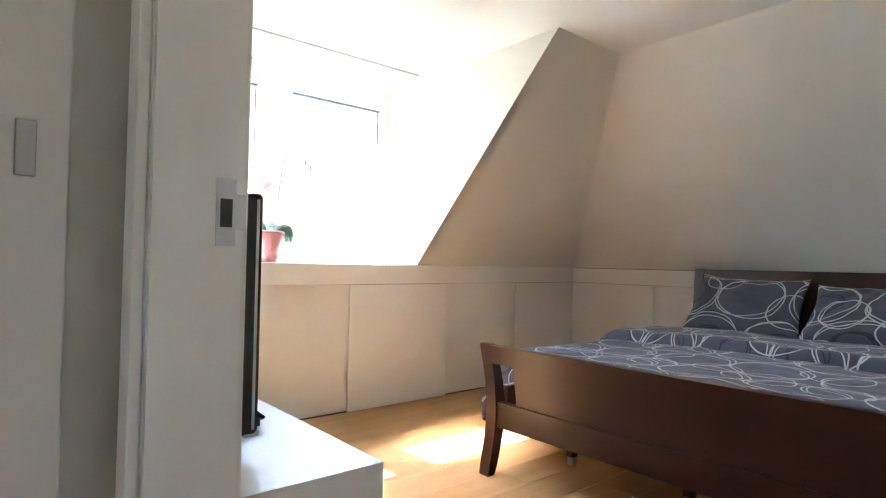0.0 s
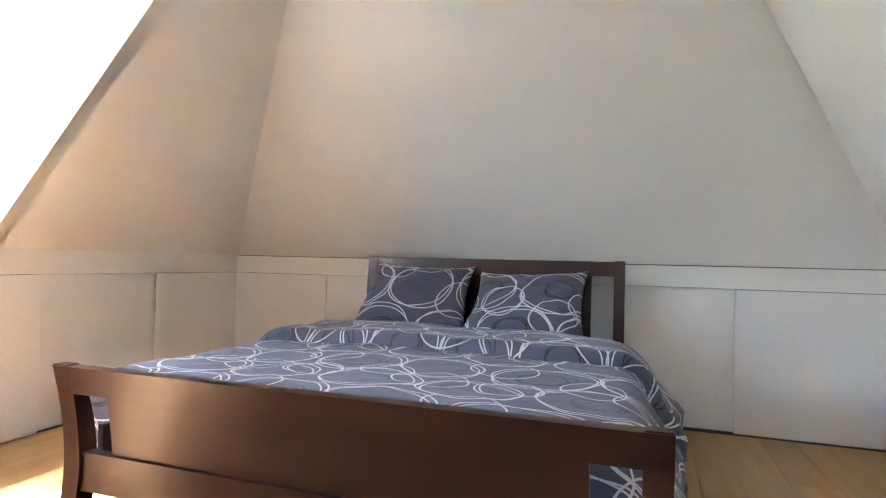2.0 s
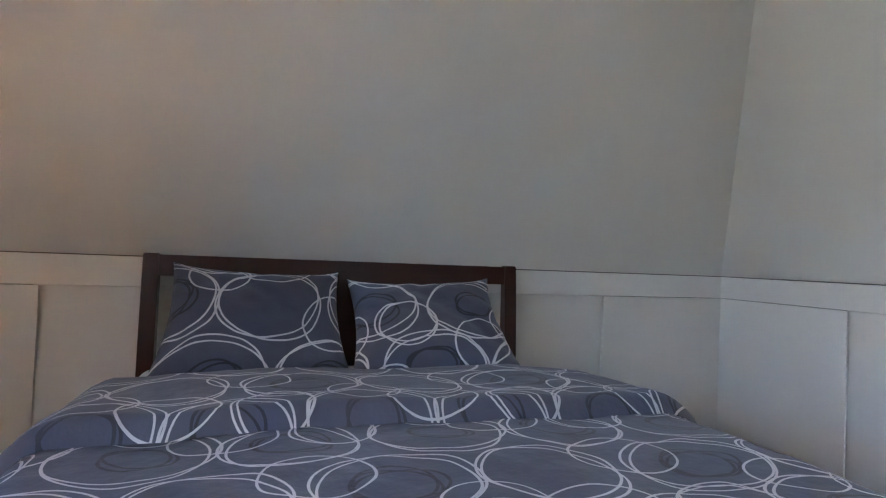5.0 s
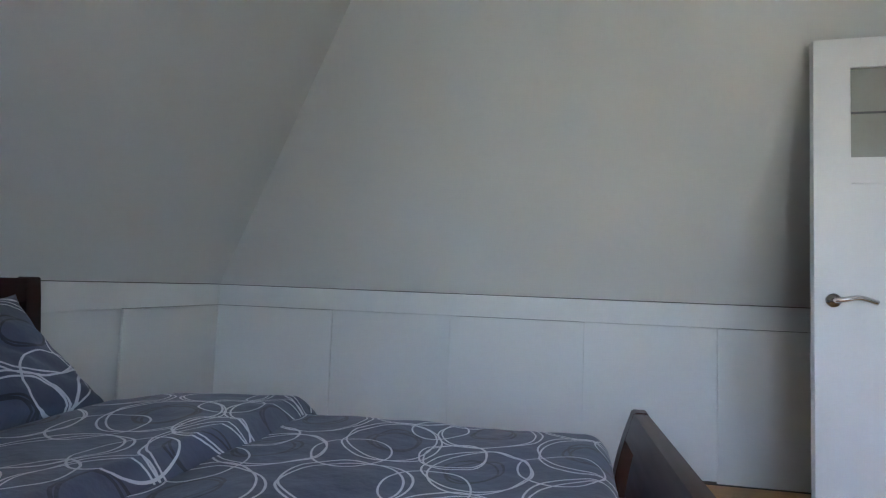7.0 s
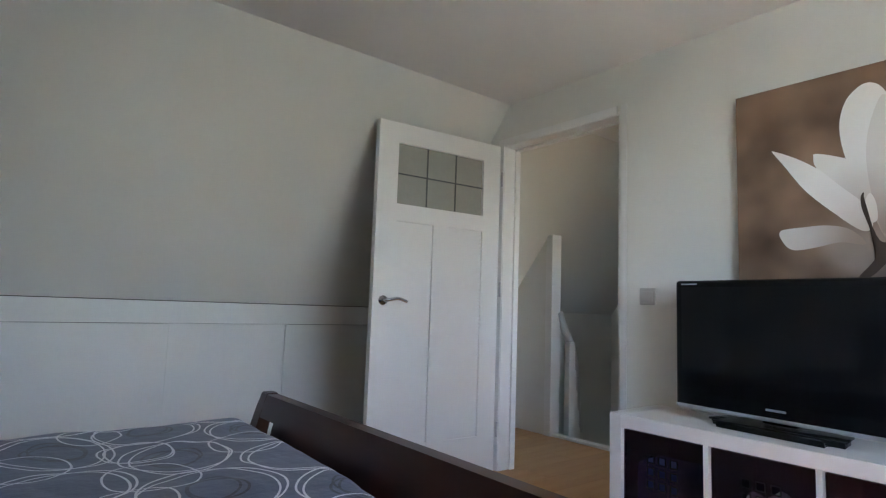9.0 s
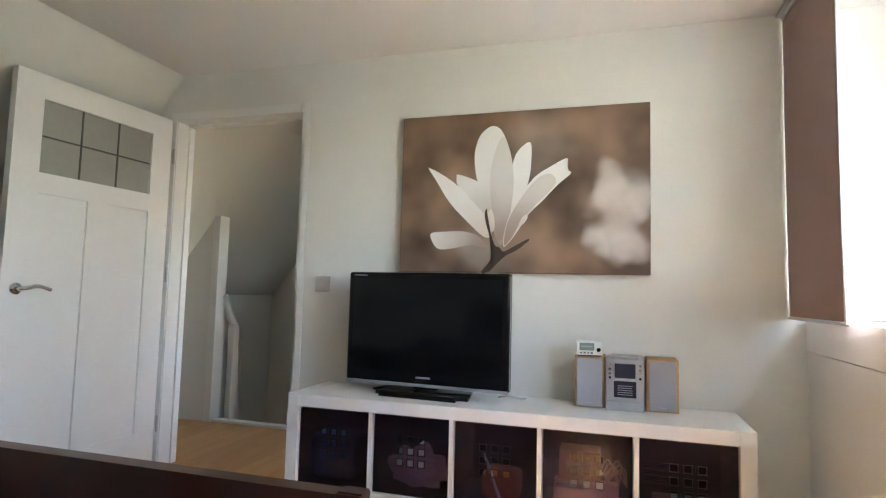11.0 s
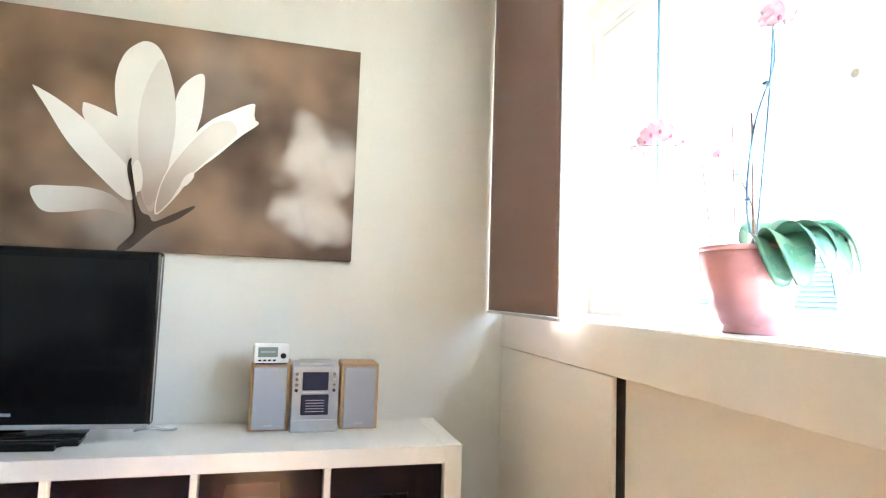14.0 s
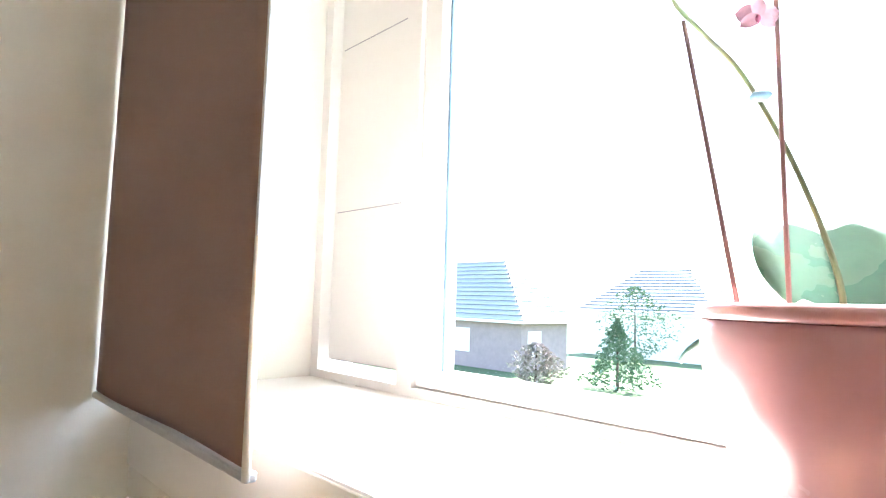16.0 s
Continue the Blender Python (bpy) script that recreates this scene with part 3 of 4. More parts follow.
structure("wall_hall_knee", box(W, -2.6, -2.6, W + 0.1, -0.12, RAIL), PAINT, "low plastered wall of the landing", "wall")
structure("ceiling_hall", box(HX - 0.1, -2.6, CE, RX1 + 0.1, -0.12, CE + 0.1), CEIL, "plain off-white ceiling of the landing", "ceiling")
structure("wall_hall_return", prism([(3.80, -1.03, 0), (W, -1.03, 0), (W, -1.03, RAIL), (3.80, -1.03, RAIL + (W - 3.80) * (CE - RAIL) / (W - RX1))], (0, -0.09, 0)), PAINT, "short cream wall beside the stairwell", "wall")
structure("wall_stair_near", box(HX, -1.2, -2.6, W, -1.12, -0.13), PAINT, "plaster below the landing edge", "wall")
structure("floor_below", box(HX, -2.6, -2.7, W, -1.12, -2.6), OAK, "oak floor at the foot of the stairs", "floor")
structure("stair_nosing", box(HX, -1.11, -0.06, 3.74, -1.04, 0.018, 0.004), WHITE, "white painted edge strip of the landing", "trim")
structure("stair_post", box(3.735, -1.13, -0.12, 3.80, -1.02, RAIL + (W - 3.77) * (CE - RAIL) / (W - RX1) - 0.01, 0.003), WHITE, "tall white painted post at the stair head", "post")
hr = thing("stair_rail", pose(3.70, -1.2, -0.13), "white painted stair balustrade going down", "railing")
part("newel", box(-0.015, -0.06, -1.2, 0.04, 0.01, 0.86, 0.006), WHITE, hr)
part("handrail", tube([(0.045, 0.075, 1.10), (0.03, 0.02, 0.95), (0.04, -0.07, 0.84), (0.16, -0.28, 0.66), (0.32, -0.52, 0.36), (0.52, -0.80, -0.02)], 0.03, None, 10), WHITE, hr, "", True)
for k in range(5):
    x, y = 0.055 + 0.09 * k, -0.115 - 0.135 * k
    part("baluster", box(x - 0.014, y - 0.014, -1.6, x + 0.014, y + 0.014, 0.80 - 0.19 * k), WHITE, hr)
# the neighbouring door frame on the landing
of = thing("hall_door_frame", pose(HX, -0.2, 0), "white door frame with a steel hinge on the landing", "door frame")
of["kind"] = "structure"
part("post", box(0, -0.085, 0, 0.03, 0.0, 2.06, 0.003), WHITE, of)
part("post", box(0, -0.95, 0, 0.03, -0.87, 2.06, 0.003), WHITE, of)
part("head", box(0, -0.87, 1.98, 0.03, -0.085, 2.06, 0.003), WHITE, of)
part("hinge", box(0.031, -0.058, 1.08, 0.036, -0.036, 1.15, 0.002), SILVER, of)

# ---- the bed ----
bed = thing("bed", pose(2.03, 3.86, 0, 0, 0, -0.7), "dark cherry wood sleigh bed", "bed")


def swept(profile, x0, x1, bm=None):
    """A bar with an outline in y and z, from x0 to x1."""
    return prism([(x0, y, z) for y, z in profile], (x1 - x0, 0, 0), bm)


def curve_post(bend, top, foot, z_top, thick):
    """Outline of a sabre post: y along the bend."""
    out, back = [], []
    for k in range(15):
        t = k / 14
        z = z_top * t
        y = foot * (1 - t) ** 2.2 + top * max(0, (t - 0.35) / 0.65) ** 1.6
        w = thick * (0.75 + 0.25 * math.sin(math.pi * min(1, t * 1.1)))
        out.append((y - w / 2, z))
        back.append((y + w / 2, z))
    return out + back[::-1]


def leaned(z, top, foot, z_top):
    t = z / z_top
    return foot * (1 - t) ** 2.2 + top * max(0, (t - 0.35) / 0.65) ** 1.6


FY = -2.198
FX = 0.135
def slanted(bm, xo, tilt):
    for v in bm.verts:
        v.co.y += tilt * (v.co.x - xo)
    return bm


def end_board(y0, half, z_top, top, foot, zs, xo, label_prefix, tilt=0.0):
    for s in (-1, 1):
        x0, x1 = (xo + half - 0.062, xo + half) if s > 0 else (xo - half, xo - half + 0.062)
        bm = swept([(y0 + y, z) for y, z in curve_post(0, top, foot, z_top, 0.062)], x0, x1)
        bmesh.ops.bevel(bm, geom=[e for e in bm.edges], offset=0.004, segments=2, affect='EDGES')
        part("post", slanted(bm, xo, tilt), CHERRY, bed, label_prefix + " post with a curved foot")
    for name, za, zb_, t, inset in zs:
        pts = [za + (zb_ - za) * k / 6 for k in range(7)]
        prof = [(y0 + leaned(z, top, foot, z_top) - t / 2, z) for z in pts] + [(y0 + leaned(z, top, foot, z_top) + t / 2, z) for z in pts[::-1]]
        bm = swept(prof, xo - half + 0.062 + inset, xo + half - 0.062 - inset)
        bmesh.ops.bevel(bm, geom=[e for e in bm.edges if abs(e.verts[0].co.x - e.verts[1].co.x) > 0.5 and e.is_boundary is False and e.calc_face_angle(0) > 0.5], offset=0.005, segments=2, affect='EDGES')
        part(name, slanted(bm, xo, tilt), CHERRY, bed)


end_board(FY, 0.870, 0.612, -0.085, -0.075, (("top_rail", 0.522, 0.607, 0.046, 0), ("footboard_panel", 0.335, 0.524, 0.018, 0.11), ("lower_rail", 0.222, 0.337, 0.040, 0)), FX, "footboard", 0.012)
end_board(-0.035, 0.842, 0.977, 0.03, 0.0, (("top_rail", 0.885, 0.972, 0.036, 0), ("headboard_panel", 0.42, 0.89, 0.020, 0.13), ("lower_rail", 0.24, 0.42, 0.03, 0)), -0.01, "headboard")
for s in (-1, 1):
    bm = box(s * 0.825 - 0.014, FY + 0.02, 0.24, s * 0.825 + 0.014, -0.07, 0.40, 0.004)
    for v in bm.verts:
        v.co.x += FX * v.co.y / FY
    part("side_rail", bm, CHERRY, bed)
for x in (-0.55, 0.05, 0.6):
    for y in (-1.85, -1.0):
        lg = box(x - 0.02, y - 0.02, 0.04, x + 0.02, y + 0.02, 0.26, 0.002)
        lg = part("support_leg", lg, CHERRY, bed)
        part("foot_cap", box(x - 0.016, y - 0.016, 0.0, x + 0.016, y + 0.016, 0.04), SILVER, lg)

BEDM = pose(2.03, 3.86, 0, 0, 0, -0.7)
mt = thing("mattress", BEDM, "white sheeted double mattress on the bed", "mattress")
part("cover", box(-0.83, -2.03, 0.26, 0.84, -0.08, 0.515, 0.05, seg=4), SHEET, mt, "", True)


def wrinkle(x, y):
    return 0.016 * noise.noise((x * 2.2, y * 2.2, 0.3)) + 0.008 * noise.noise((x * 6, y * 5, 1.7)) + 0.004 * noise.noise((x * 14, y * 12, 3.1))


def duvet_point(u, v):
    """u across over both drops, v from the pillows to the foot."""
    s = (u - 0.5) * 2.76
    y = -0.62 - v * 1.80
    flat = 0.81
    a = abs(s)
    sg = 1 if s > 0 else -1
    r = 0.10
    over = max(0.0, a - flat)
    hem = 0.03 * noise.noise((y * 4, sg * 2.0, 0)) + 0.02 * noise.noise((y * 9, sg * 5.0, 2))
    top = 0.535 + 0.015 * math.cos(min(1, a / flat) * math.pi / 2) + wrinkle(s, y)
    if over <= 0:
        x, z = a, top
    elif over < r * math.pi / 2:
        th = over / r
        x, z = flat + r * math.sin(th), top - r * (1 - math.cos(th))
    else:
        d = over - r * math.pi / 2
        x = flat + r + ((0.10 if sg > 0 else 0.055) + 0.02 * math.sin(y * 9 + sg) + 0.03 * noise.noise((y * 5, sg, 4))) * min(1, d / 0.15) * (1.0 if sg > 0 else max(0.0, min(1, (y + 2.0) / 0.25)))
        z = top - r - d * (1 + hem)
    if over > 0:
        x += 0.012 * noise.noise((s * 7, y * 7, 9))
    # tucked down at the foot
    foot = -2.055 - 0.045 * sg * min(a, 0.9)
    drop = max(0.0, foot - y)
    if drop > 0:
        th = min(drop / 0.08, math.pi / 2)
        yy = foot - 0.08 * math.sin(th)
        z = z - 0.08 * (1 - math.cos(th)) - max(0, drop - 0.08 * math.pi / 2)
        y = yy
    return (sg * x + (FX * 0.6 if sg > 0 else 0.0) * min(1, v + 0.2) * min(1, a / flat), y, max(z, 0.20))


dv = thing("duvet", BEDM, "rumpled grey-blue duvet printed with white and dark loops", "duvet")
bm = sheet(120, 110, duvet_point, lambda u, v: ((u - 0.5) * 2.76 + 3, v * 1.80 + 2))
cover = part("cover", bm, PRINT, dv, "", True)
so = cover.modifiers.new("thickness", 'SOLIDIFY')
so.thickness, so.offset = 0.03, -1


def band_point(u, w):
    uu = 0.015 + 0.97 * u
    v = 0.004 + (0.285 + 0.012 * noise.noise((u * 7, 0, 5)) + 0.02 * u) * w
    p = Vector(duvet_point(uu, v))
    off = 0.055 * max(0.0, min(1, (1 - w) / 0.09)) ** 0.85 * min(1, w / 0.04 + 0.5) + 0.004
    s = (uu - 0.5) * 2.76
    side = max(0.0, min(1, (abs(s) - 0.81) / 0.157))
    return p + Vector(((1 if s > 0 else -1) * off * side, 0, off * (1 - side)))


bm = sheet(110, 30, band_point, lambda u, w: (u * 2.7 + 7.3, w * 0.55 + 6))
bd = part("turned_back_band", bm, PRINT, dv, "turned-back top edge of the duvet", True)


def pillow(m, w, h, t, uv0, label, taper=0.0, slump=0.0):
    """taper: narrower top; slump: how far the foot of the pillow slides out."""
    th = thing("pillow", m, label, "pillow", "pillows on the bed")

    def side(sgn):
        def f(u, v):
            a, b = u * 2 - 1, v * 2 - 1
            k = max(0.0, (1 - abs(a) ** 2.4)) ** 0.5 * max(0.0, (1 - abs(b) ** 2.4)) ** 0.5
            k *= 1 - 0.25 * b
            pinch = 1 - (0.15 if b > 0 else 0.06) * (1 - abs(a) ** 2.5) * abs(b) ** 3
            pinch2 = (1 - 0.09 * (1 - abs(b) ** 2) * abs(a) ** 3) * (1 - taper * b)
            wr = 0.012 * noise.noise((a * 2.5 + uv0[0], b * 2.5, sgn)) + 0.007 * noise.noise((a * 6, b * 6 + uv0[0], sgn))
            crease = 0.010 * math.exp(-((a + 0.75 * b - 0.35) / 0.10) ** 2) + 0.010 * math.exp(-((a - 0.6 * b + 0.55) / 0.10) ** 2)
            return (a * w / 2 * pinch2, sgn * (t / 2 * k + (wr - crease) * min(1, k * 2)) - slump * (1 - b) ** 2, (b * h / 2) * pinch)
        return f
    bm = sheet(40, 30, side(-1), lambda u, v: (u * w * 0.8 + uv0[0], v * h * 0.8 + uv0[1]))
    sheet(40, 30, side(1), lambda u, v: (u * w * 0.8 + uv0[0], v * h * 0.8 + uv0[1]), bm)
    bmesh.ops.remove_doubles(bm, verts=bm.verts, dist=0.0008)
    part("case", bm, PRINT, th, "", True)
    return th


pillow(BEDM @ pose(-0.392, -0.275, 0.712, -33, 2.0, 3), 0.70, 0.53, 0.20, (0.15, 0.4), "plump grey-blue pillow with printed loops beside its twin", 0.06, 0.01)
pillow(BEDM @ pose(0.305, -0.285, 0.700, -38, -2, -2), 0.68, 0.52, 0.19, (5.38, 1.25), "grey-blue pillow with printed loops, leaning on the headboard", 0.03, 0.022)

# ---- low cabinet with storage boxes ----
CX0, CX1, CD, CZ0, CZ1 = 0.273, 2.195, 0.39, 0.116, 0.56
cab = thing("low_cabinet", pose(CX0, 0.012, 0), "low white lacquered open cabinet on castors with five compartments", "cabinet")
cw, th_ = CX1 - CX0, 0.055
part("top", box(th_ + 0.0005, 0, CZ1 - 0.055, cw - th_ - 0.0005, CD - 0.012, CZ1 - 0.0008, 0.0015), WHITE, cab)
part("bottom", box(0, 0, CZ0, cw, CD - 0.012, CZ0 + 0.05, 0.002), WHITE, cab)
for x in (0, cw - th_):
    part("side", box(x, 0, CZ0 + 0.05, x + th_, CD - 0.012, CZ1, 0.0015), WHITE, cab)
part("back", box(th_, 0, CZ0 + 0.05, cw - th_, 0.008, CZ1 - 0.055), WHITE, cab)
cell = (cw - 2 * th_ - 4 * 0.018) / 5
for k in range(1, 5):
    x = th_ + k * cell + (k - 1) * 0.018
    part("divider", box(x, 0.01, CZ0 + 0.05, x + 0.018, CD - 0.014, CZ1 - 0.055), WHITE, cab)
for x in (0.08, cw / 2, cw - 0.08):
    for y in (0.06, CD - 0.07):
        bm = bmesh.new()
        bmesh.ops.create_cone(bm, cap_ends=True, segments=20, radius1=0.04, radius2=0.04, depth=0.022, matrix=Matrix.Translation((x, y, 0.04)) @ Matrix.Rotation(radians(90), 4, 'Y'))
        cs = part("castor", bm, BLACKP, cab)
        part("fork", box(x - 0.02, y - 0.02, 0.082, x + 0.02, y + 0.02, CZ0), SILVER, cs)
z0c, z1c = CZ0 + 0.052, CZ1 - 0.058
hc = (z1c - z0c) - 0.004


def storage_box(m):
    sb = thing("storage_box", m, "glossy dark plum plastic storage box with nine square holes", "storage box", "boxes in the cabinet")
    w = cell - 0.008
    bm = bmesh.new()
    hs, gp = 0.026, 0.049
    cx, cz = w / 2, hc * 0.56
    xs = [0] + [cx + (k - 1) * gp + d for k in range(3) for d in (-hs / 2, hs / 2)] + [w]
    zs = [0] + [cz + (k - 1) * gp + d for k in range(3) for d in (-hs / 2, hs / 2)] + [hc]
    for i in range(7):
        for j in range(7):
            if not (i % 2 == 1 and j % 2 == 1):
                box(xs[i], -0.004, zs[j], xs[i + 1], 0, zs[j + 1], bm=bm)
    bmesh.ops.remove_doubles(bm, verts=bm.verts, dist=0.0001)
    fr = part("front", bm, PLUMCLEAR, sb, "see-through smoky plum front")
    for i in range(3):
        for j in range(3):
            x, z = cx + (i - 1) * gp, cz + (j - 1) * gp
            b2 = bmesh.new()
            for q in ((x - hs / 2 - 0.003, z - hs / 2 - 0.003, x - hs / 2, z + hs / 2 + 0.003), (x + hs / 2, z - hs / 2 - 0.003, x + hs / 2 + 0.003, z + hs / 2 + 0.003),
                      (x - hs / 2, z + hs / 2, x + hs / 2, z + hs / 2 + 0.003), (x - hs / 2, z - hs / 2 - 0.003, x + hs / 2, z - hs / 2)):
                box(q[0], -0.003, q[1], q[2], 0.0022, q[3], bm=b2)
            part("hole_rim", b2, BLACKP, fr)
    part("floor", box(0, -0.34, 0, w, -0.005, 0.004), PLUM, sb)
    for x in (0, w - 0.004):
        part("side", box(x, -0.34, 0.004, x + 0.004, -0.005, hc), PLUM, sb)
    part("back", box(0.004, -0.34, 0.004, w - 0.004, -0.336, hc), PLUM, sb)
    return sb


def contents(k, x, y, z):
    m = pose(x, y, z)
    if k == 1:
        c = thing("cardboard_box", m, "yellowish cardboard box inside a storage box", "box")
        part("carton", box(0.12, -0.16, 0, 0.28, -0.04, 0.245, 0.003), CARD, c)
        part("flap", box(0.05, -0.08, 0, 0.30, -0.03, 0.13, 0.002), PAPER, c, "white printed carton front")
        part("print_bar", box(0.18, -0.0295, 0.10, 0.29, -0.028, 0.118), STAKE, c)
        c = thing("cable", m, "tangle of white cables inside a storage box", "cable")
        for q in range(6):
            part("lead", tube([(0.10, -0.03, 0.13 + 0.01 * q), (0.07 + 0.01 * q, -0.022, 0.17), (0.03 + 0.012 * q, -0.02, 0.20 + 0.014 * (q % 3)), (0.02 + 0.03 * (q % 2), -0.025, 0.13)], 0.003, None, 6), PAPER, c, "", True)
    elif k == 3:
        c = thing("plastic_bag", m, "crumpled white plastic bag inside a storage box", "bag")
        bm = bmesh.new()
        bmesh.ops.create_icosphere(bm, subdivisions=4, radius=1)
        for v in bm.verts:
            d = 1 + 0.45 * noise.noise(v.co * 2.3) + 0.2 * noise.noise(v.co * 6)
            v.co = Vector((0.17 + 0.125 * v.co.x * d, -0.12 + 0.07 * v.co.y * d, max(0.004, 0.085 + 0.085 * v.co.z * d)))
        part("film", bm, PAPER, c, "", True)
    elif k == 2:
        c = thing("folded_cloth", m, "folded orange cloth with a white stick inside a storage box", "folded cloth")
        part("stick", tube([(0.22, -0.03, 0.20), (0.15, -0.03, 0.02)], 0.006), PAPER, c)
        part("cloth", box(0.08, -0.20, 0.004, 0.24, -0.06, 0.12, 0.03, seg=3), CLOTHO, c)
    elif k == 4:
        c = thing("folded_cloth", m, "dark blue folded cloth inside a storage box", "cloth")
        part("fold", box(0.10, -0.24, 0.004, 0.32, -0.05, 0.20, 0.03, seg=3), CLOTHB, c)
    else:
        c = thing("papers", m, "flat stack of grey papers inside a storage box", "papers")
        part("stack", box(0.04, -0.28, 0.004, 0.28, -0.03, 0.05, 0.004), CLOTHG, c)


first = None
for k in range(5):
    x = CX0 + th_ + k * (cell + 0.018) + 0.004
    m = pose(x, 0.012 + CD - 0.03, z0c)
    contents(k, x, 0.012 + CD - 0.03, z0c + 0.0045)
    first = storage_box(m) if first is None else (copy_thing(first, m) and first)

# ---- television ----
tv = thing("television", pose(1.604, 0.221, CZ1, 0, 0, 176), "black flat-screen television switched off, on an oval foot", "television")
tw, tb, tt = 0.402, 0.045, 0.566
part("housing", box(-tw, 0.0, tb, tw, 0.05, tt, 0.012, seg=3), BLACKP, tv)
part("rear_cover", box(-tw + 0.1, 0.05, tb + 0.06, tw - 0.1, 0.085, tt - 0.08, 0.02, seg=3), BLACKP, tv)
part("screen", box(-tw + 0.03, -0.003, tb + 0.062, tw - 0.03, 0.004, tt - 0.028), SCREEN, tv, "dark reflective screen")
bm = box(-tw + 0.004, -0.003, tb - 0.004, tw - 0.004, 0.03, tb + 0.010, 0.003)
part("trim_strip", bm, SILVER, tv, "silver lower edge")
for sx in (-1, 1):
    part("trim_strip", box(sx * (tw - 0.001), 0.010, tb + 0.014, sx * (tw + 0.0012), 0.016, tt - 0.014), SILVER, tv, "silver side edge")
part("badge", box(-0.035, -0.0025, tb + 0.034, 0.035, 0.001, tb + 0.042), SILVER, tv)
part("small_mark", box(-tw + 0.03, -0.0025, tt - 0.018, -tw + 0.10, 0.001, tt - 0.013), SILVER, tv)
bm = prism([(-0.235, -0.075, 0), (0.235, -0.075, 0), (0.20, 0.12, 0), (-0.20, 0.12, 0)], (0, 0, 0.026))
bmesh.ops.bevel(bm, geom=[e for e in bm.edges if abs(e.verts[0].co.z - e.verts[1].co.z) > 0.01], offset=0.05, segments=5, affect='EDGES')
bmesh.ops.bevel(bm, geom=[e for e in bm.edges if min(e.verts[0].co.z, e.verts[1].co.z) > 0.02], offset=0.009, segments=3, affect='EDGES')
part("foot", bm, BLACKP, tv, "", True)
part("neck", box(-0.06, 0.02, 0.028, 0.06, 0.05, tb + 0.03, 0.006), BLACKP, tv)

# ---- small stereo and clock ----
def speaker(x, label):
    sp = thing("loudspeaker", pose(x, 0.15, CZ1, 0, 0, 180), label, "loudspeaker", "stereo speakers")
    part("case", box(-0.064, -0.0, 0, 0.064, 0.14, 0.218, 0.003), BEECH, sp)
    part("grille", box(-0.054, -0.010, 0.006, 0.054, 0.0, 0.210, 0.004), CLOTHG, sp, "grey cloth grille")
    part("badge", box(-0.014, -0.0115, 0.018, 0.014, -0.0095, 0.023), SILVER, sp)
    return sp


speaker(0.867, "small beech veneer loudspeaker with grey grille under a clock")
speaker(0.572, "small beech veneer loudspeaker with grey grille")
stx = thing("stereo", pose(0.722, 0.175, CZ1, 0, 0, 180), "silver compact stereo with a dark display", "stereo")
part("body", box(-0.077, 0, 0, 0.077, 0.16, 0.215, 0.006), SILVER, stx)
part("lid", box(-0.055, 0.01, 0.215, 0.055, 0.13, 0.224, 0.003), SILVER, stx)
part("display", box(-0.042, -0.003, 0.135, 0.042, 0.001, 0.195, 0.002), DARKG, stx, "dark blue display window")
part("tape_door", box(-0.045, -0.004, 0.055, 0.045, 0.001, 0.122, 0.003), DARKG, stx, "dark cassette door")
part("base_strip", box(-0.077, -0.004, 0.0, 0.077, 0.001, 0.04, 0.004), SILVER, stx)
part("slot", box(-0.04, -0.0045, 0.128, 0.04, -0.002, 0.131), PAPER, stx)
for k in range(5):
    part("label_bar", box(-0.03, -0.0048, 0.066 + 0.009 * k, 0.03, -0.0035, 0.068 + 0.009 * k), SILVER, stx)
for s in (-1, 1):
    for k in range(4):
        b2 = bmesh.new()
        bmesh.ops.create_cone(b2, cap_ends=True, segments=12, radius1=0.006, radius2=0.005, depth=0.006, matrix=Matrix.Translation((s * 0.061, -0.002, 0.135 + 0.018 * k)) @ Matrix.Rotation(radians(90), 4, 'X'))
        part("button", b2, CHROME if k else DARKG, stx)
ck = thing("alarm_clock", pose(0.868, 0.16, CZ1 + 0.218, 0, 0, 184), "small white digital alarm clock on a loudspeaker", "clock")
part("case", box(-0.057, 0, 0.003, 0.057, 0.045, 0.066, 0.007, seg=3), WHITE, ck)
part("display", box(-0.042, -0.002, 0.024, 0.02, 0.002, 0.056), LCD, ck, "grey-green display")
part("digit_bar", box(-0.034, -0.003, 0.038, 0.012, -0.0015, 0.044), CLOTHG, ck)
b2 = bmesh.new()
bmesh.ops.create_cone(b2, cap_ends=True, segments=16, radius1=0.009, radius2=0.009, depth=0.008, matrix=Matrix.Translation((0.038, -0.002, 0.028)) @ Matrix.Rotation(radians(90), 4, 'X'))
part("knob", b2, BLACKP, ck)
for k in range(4):
    part("button", box(-0.04 + 0.015 * k, -0.003, 0.011, -0.031 + 0.015 * k, 0.001, 0.016), BLACKP, ck)
part("foot", box(-0.05, 0.005, 0, 0.05, 0.04, 0.004), BLACKP, ck)
cb = thing("cable", pose(1.22, 0.12, CZ1), "loose grey cable lying behind the television", "cable")
part("lead", tube([(0.05, 0, 0.006), (0.0, 0.03, 0.02), (-0.05, 0.0, 0.006), (-0.07, -0.02, 0.006)], 0.004), SILVER, cb, "", True)

# ---- picture ----
pw, ph = 1.20, 0.792
pic = thing("picture", pose(0.610, 0.002, 1.136), "large brown canvas print of a white magnolia blossom", "picture")
part("canvas", box(0, 0, 0, pw, 0.03, ph, 0.002), PICTURE, pic)


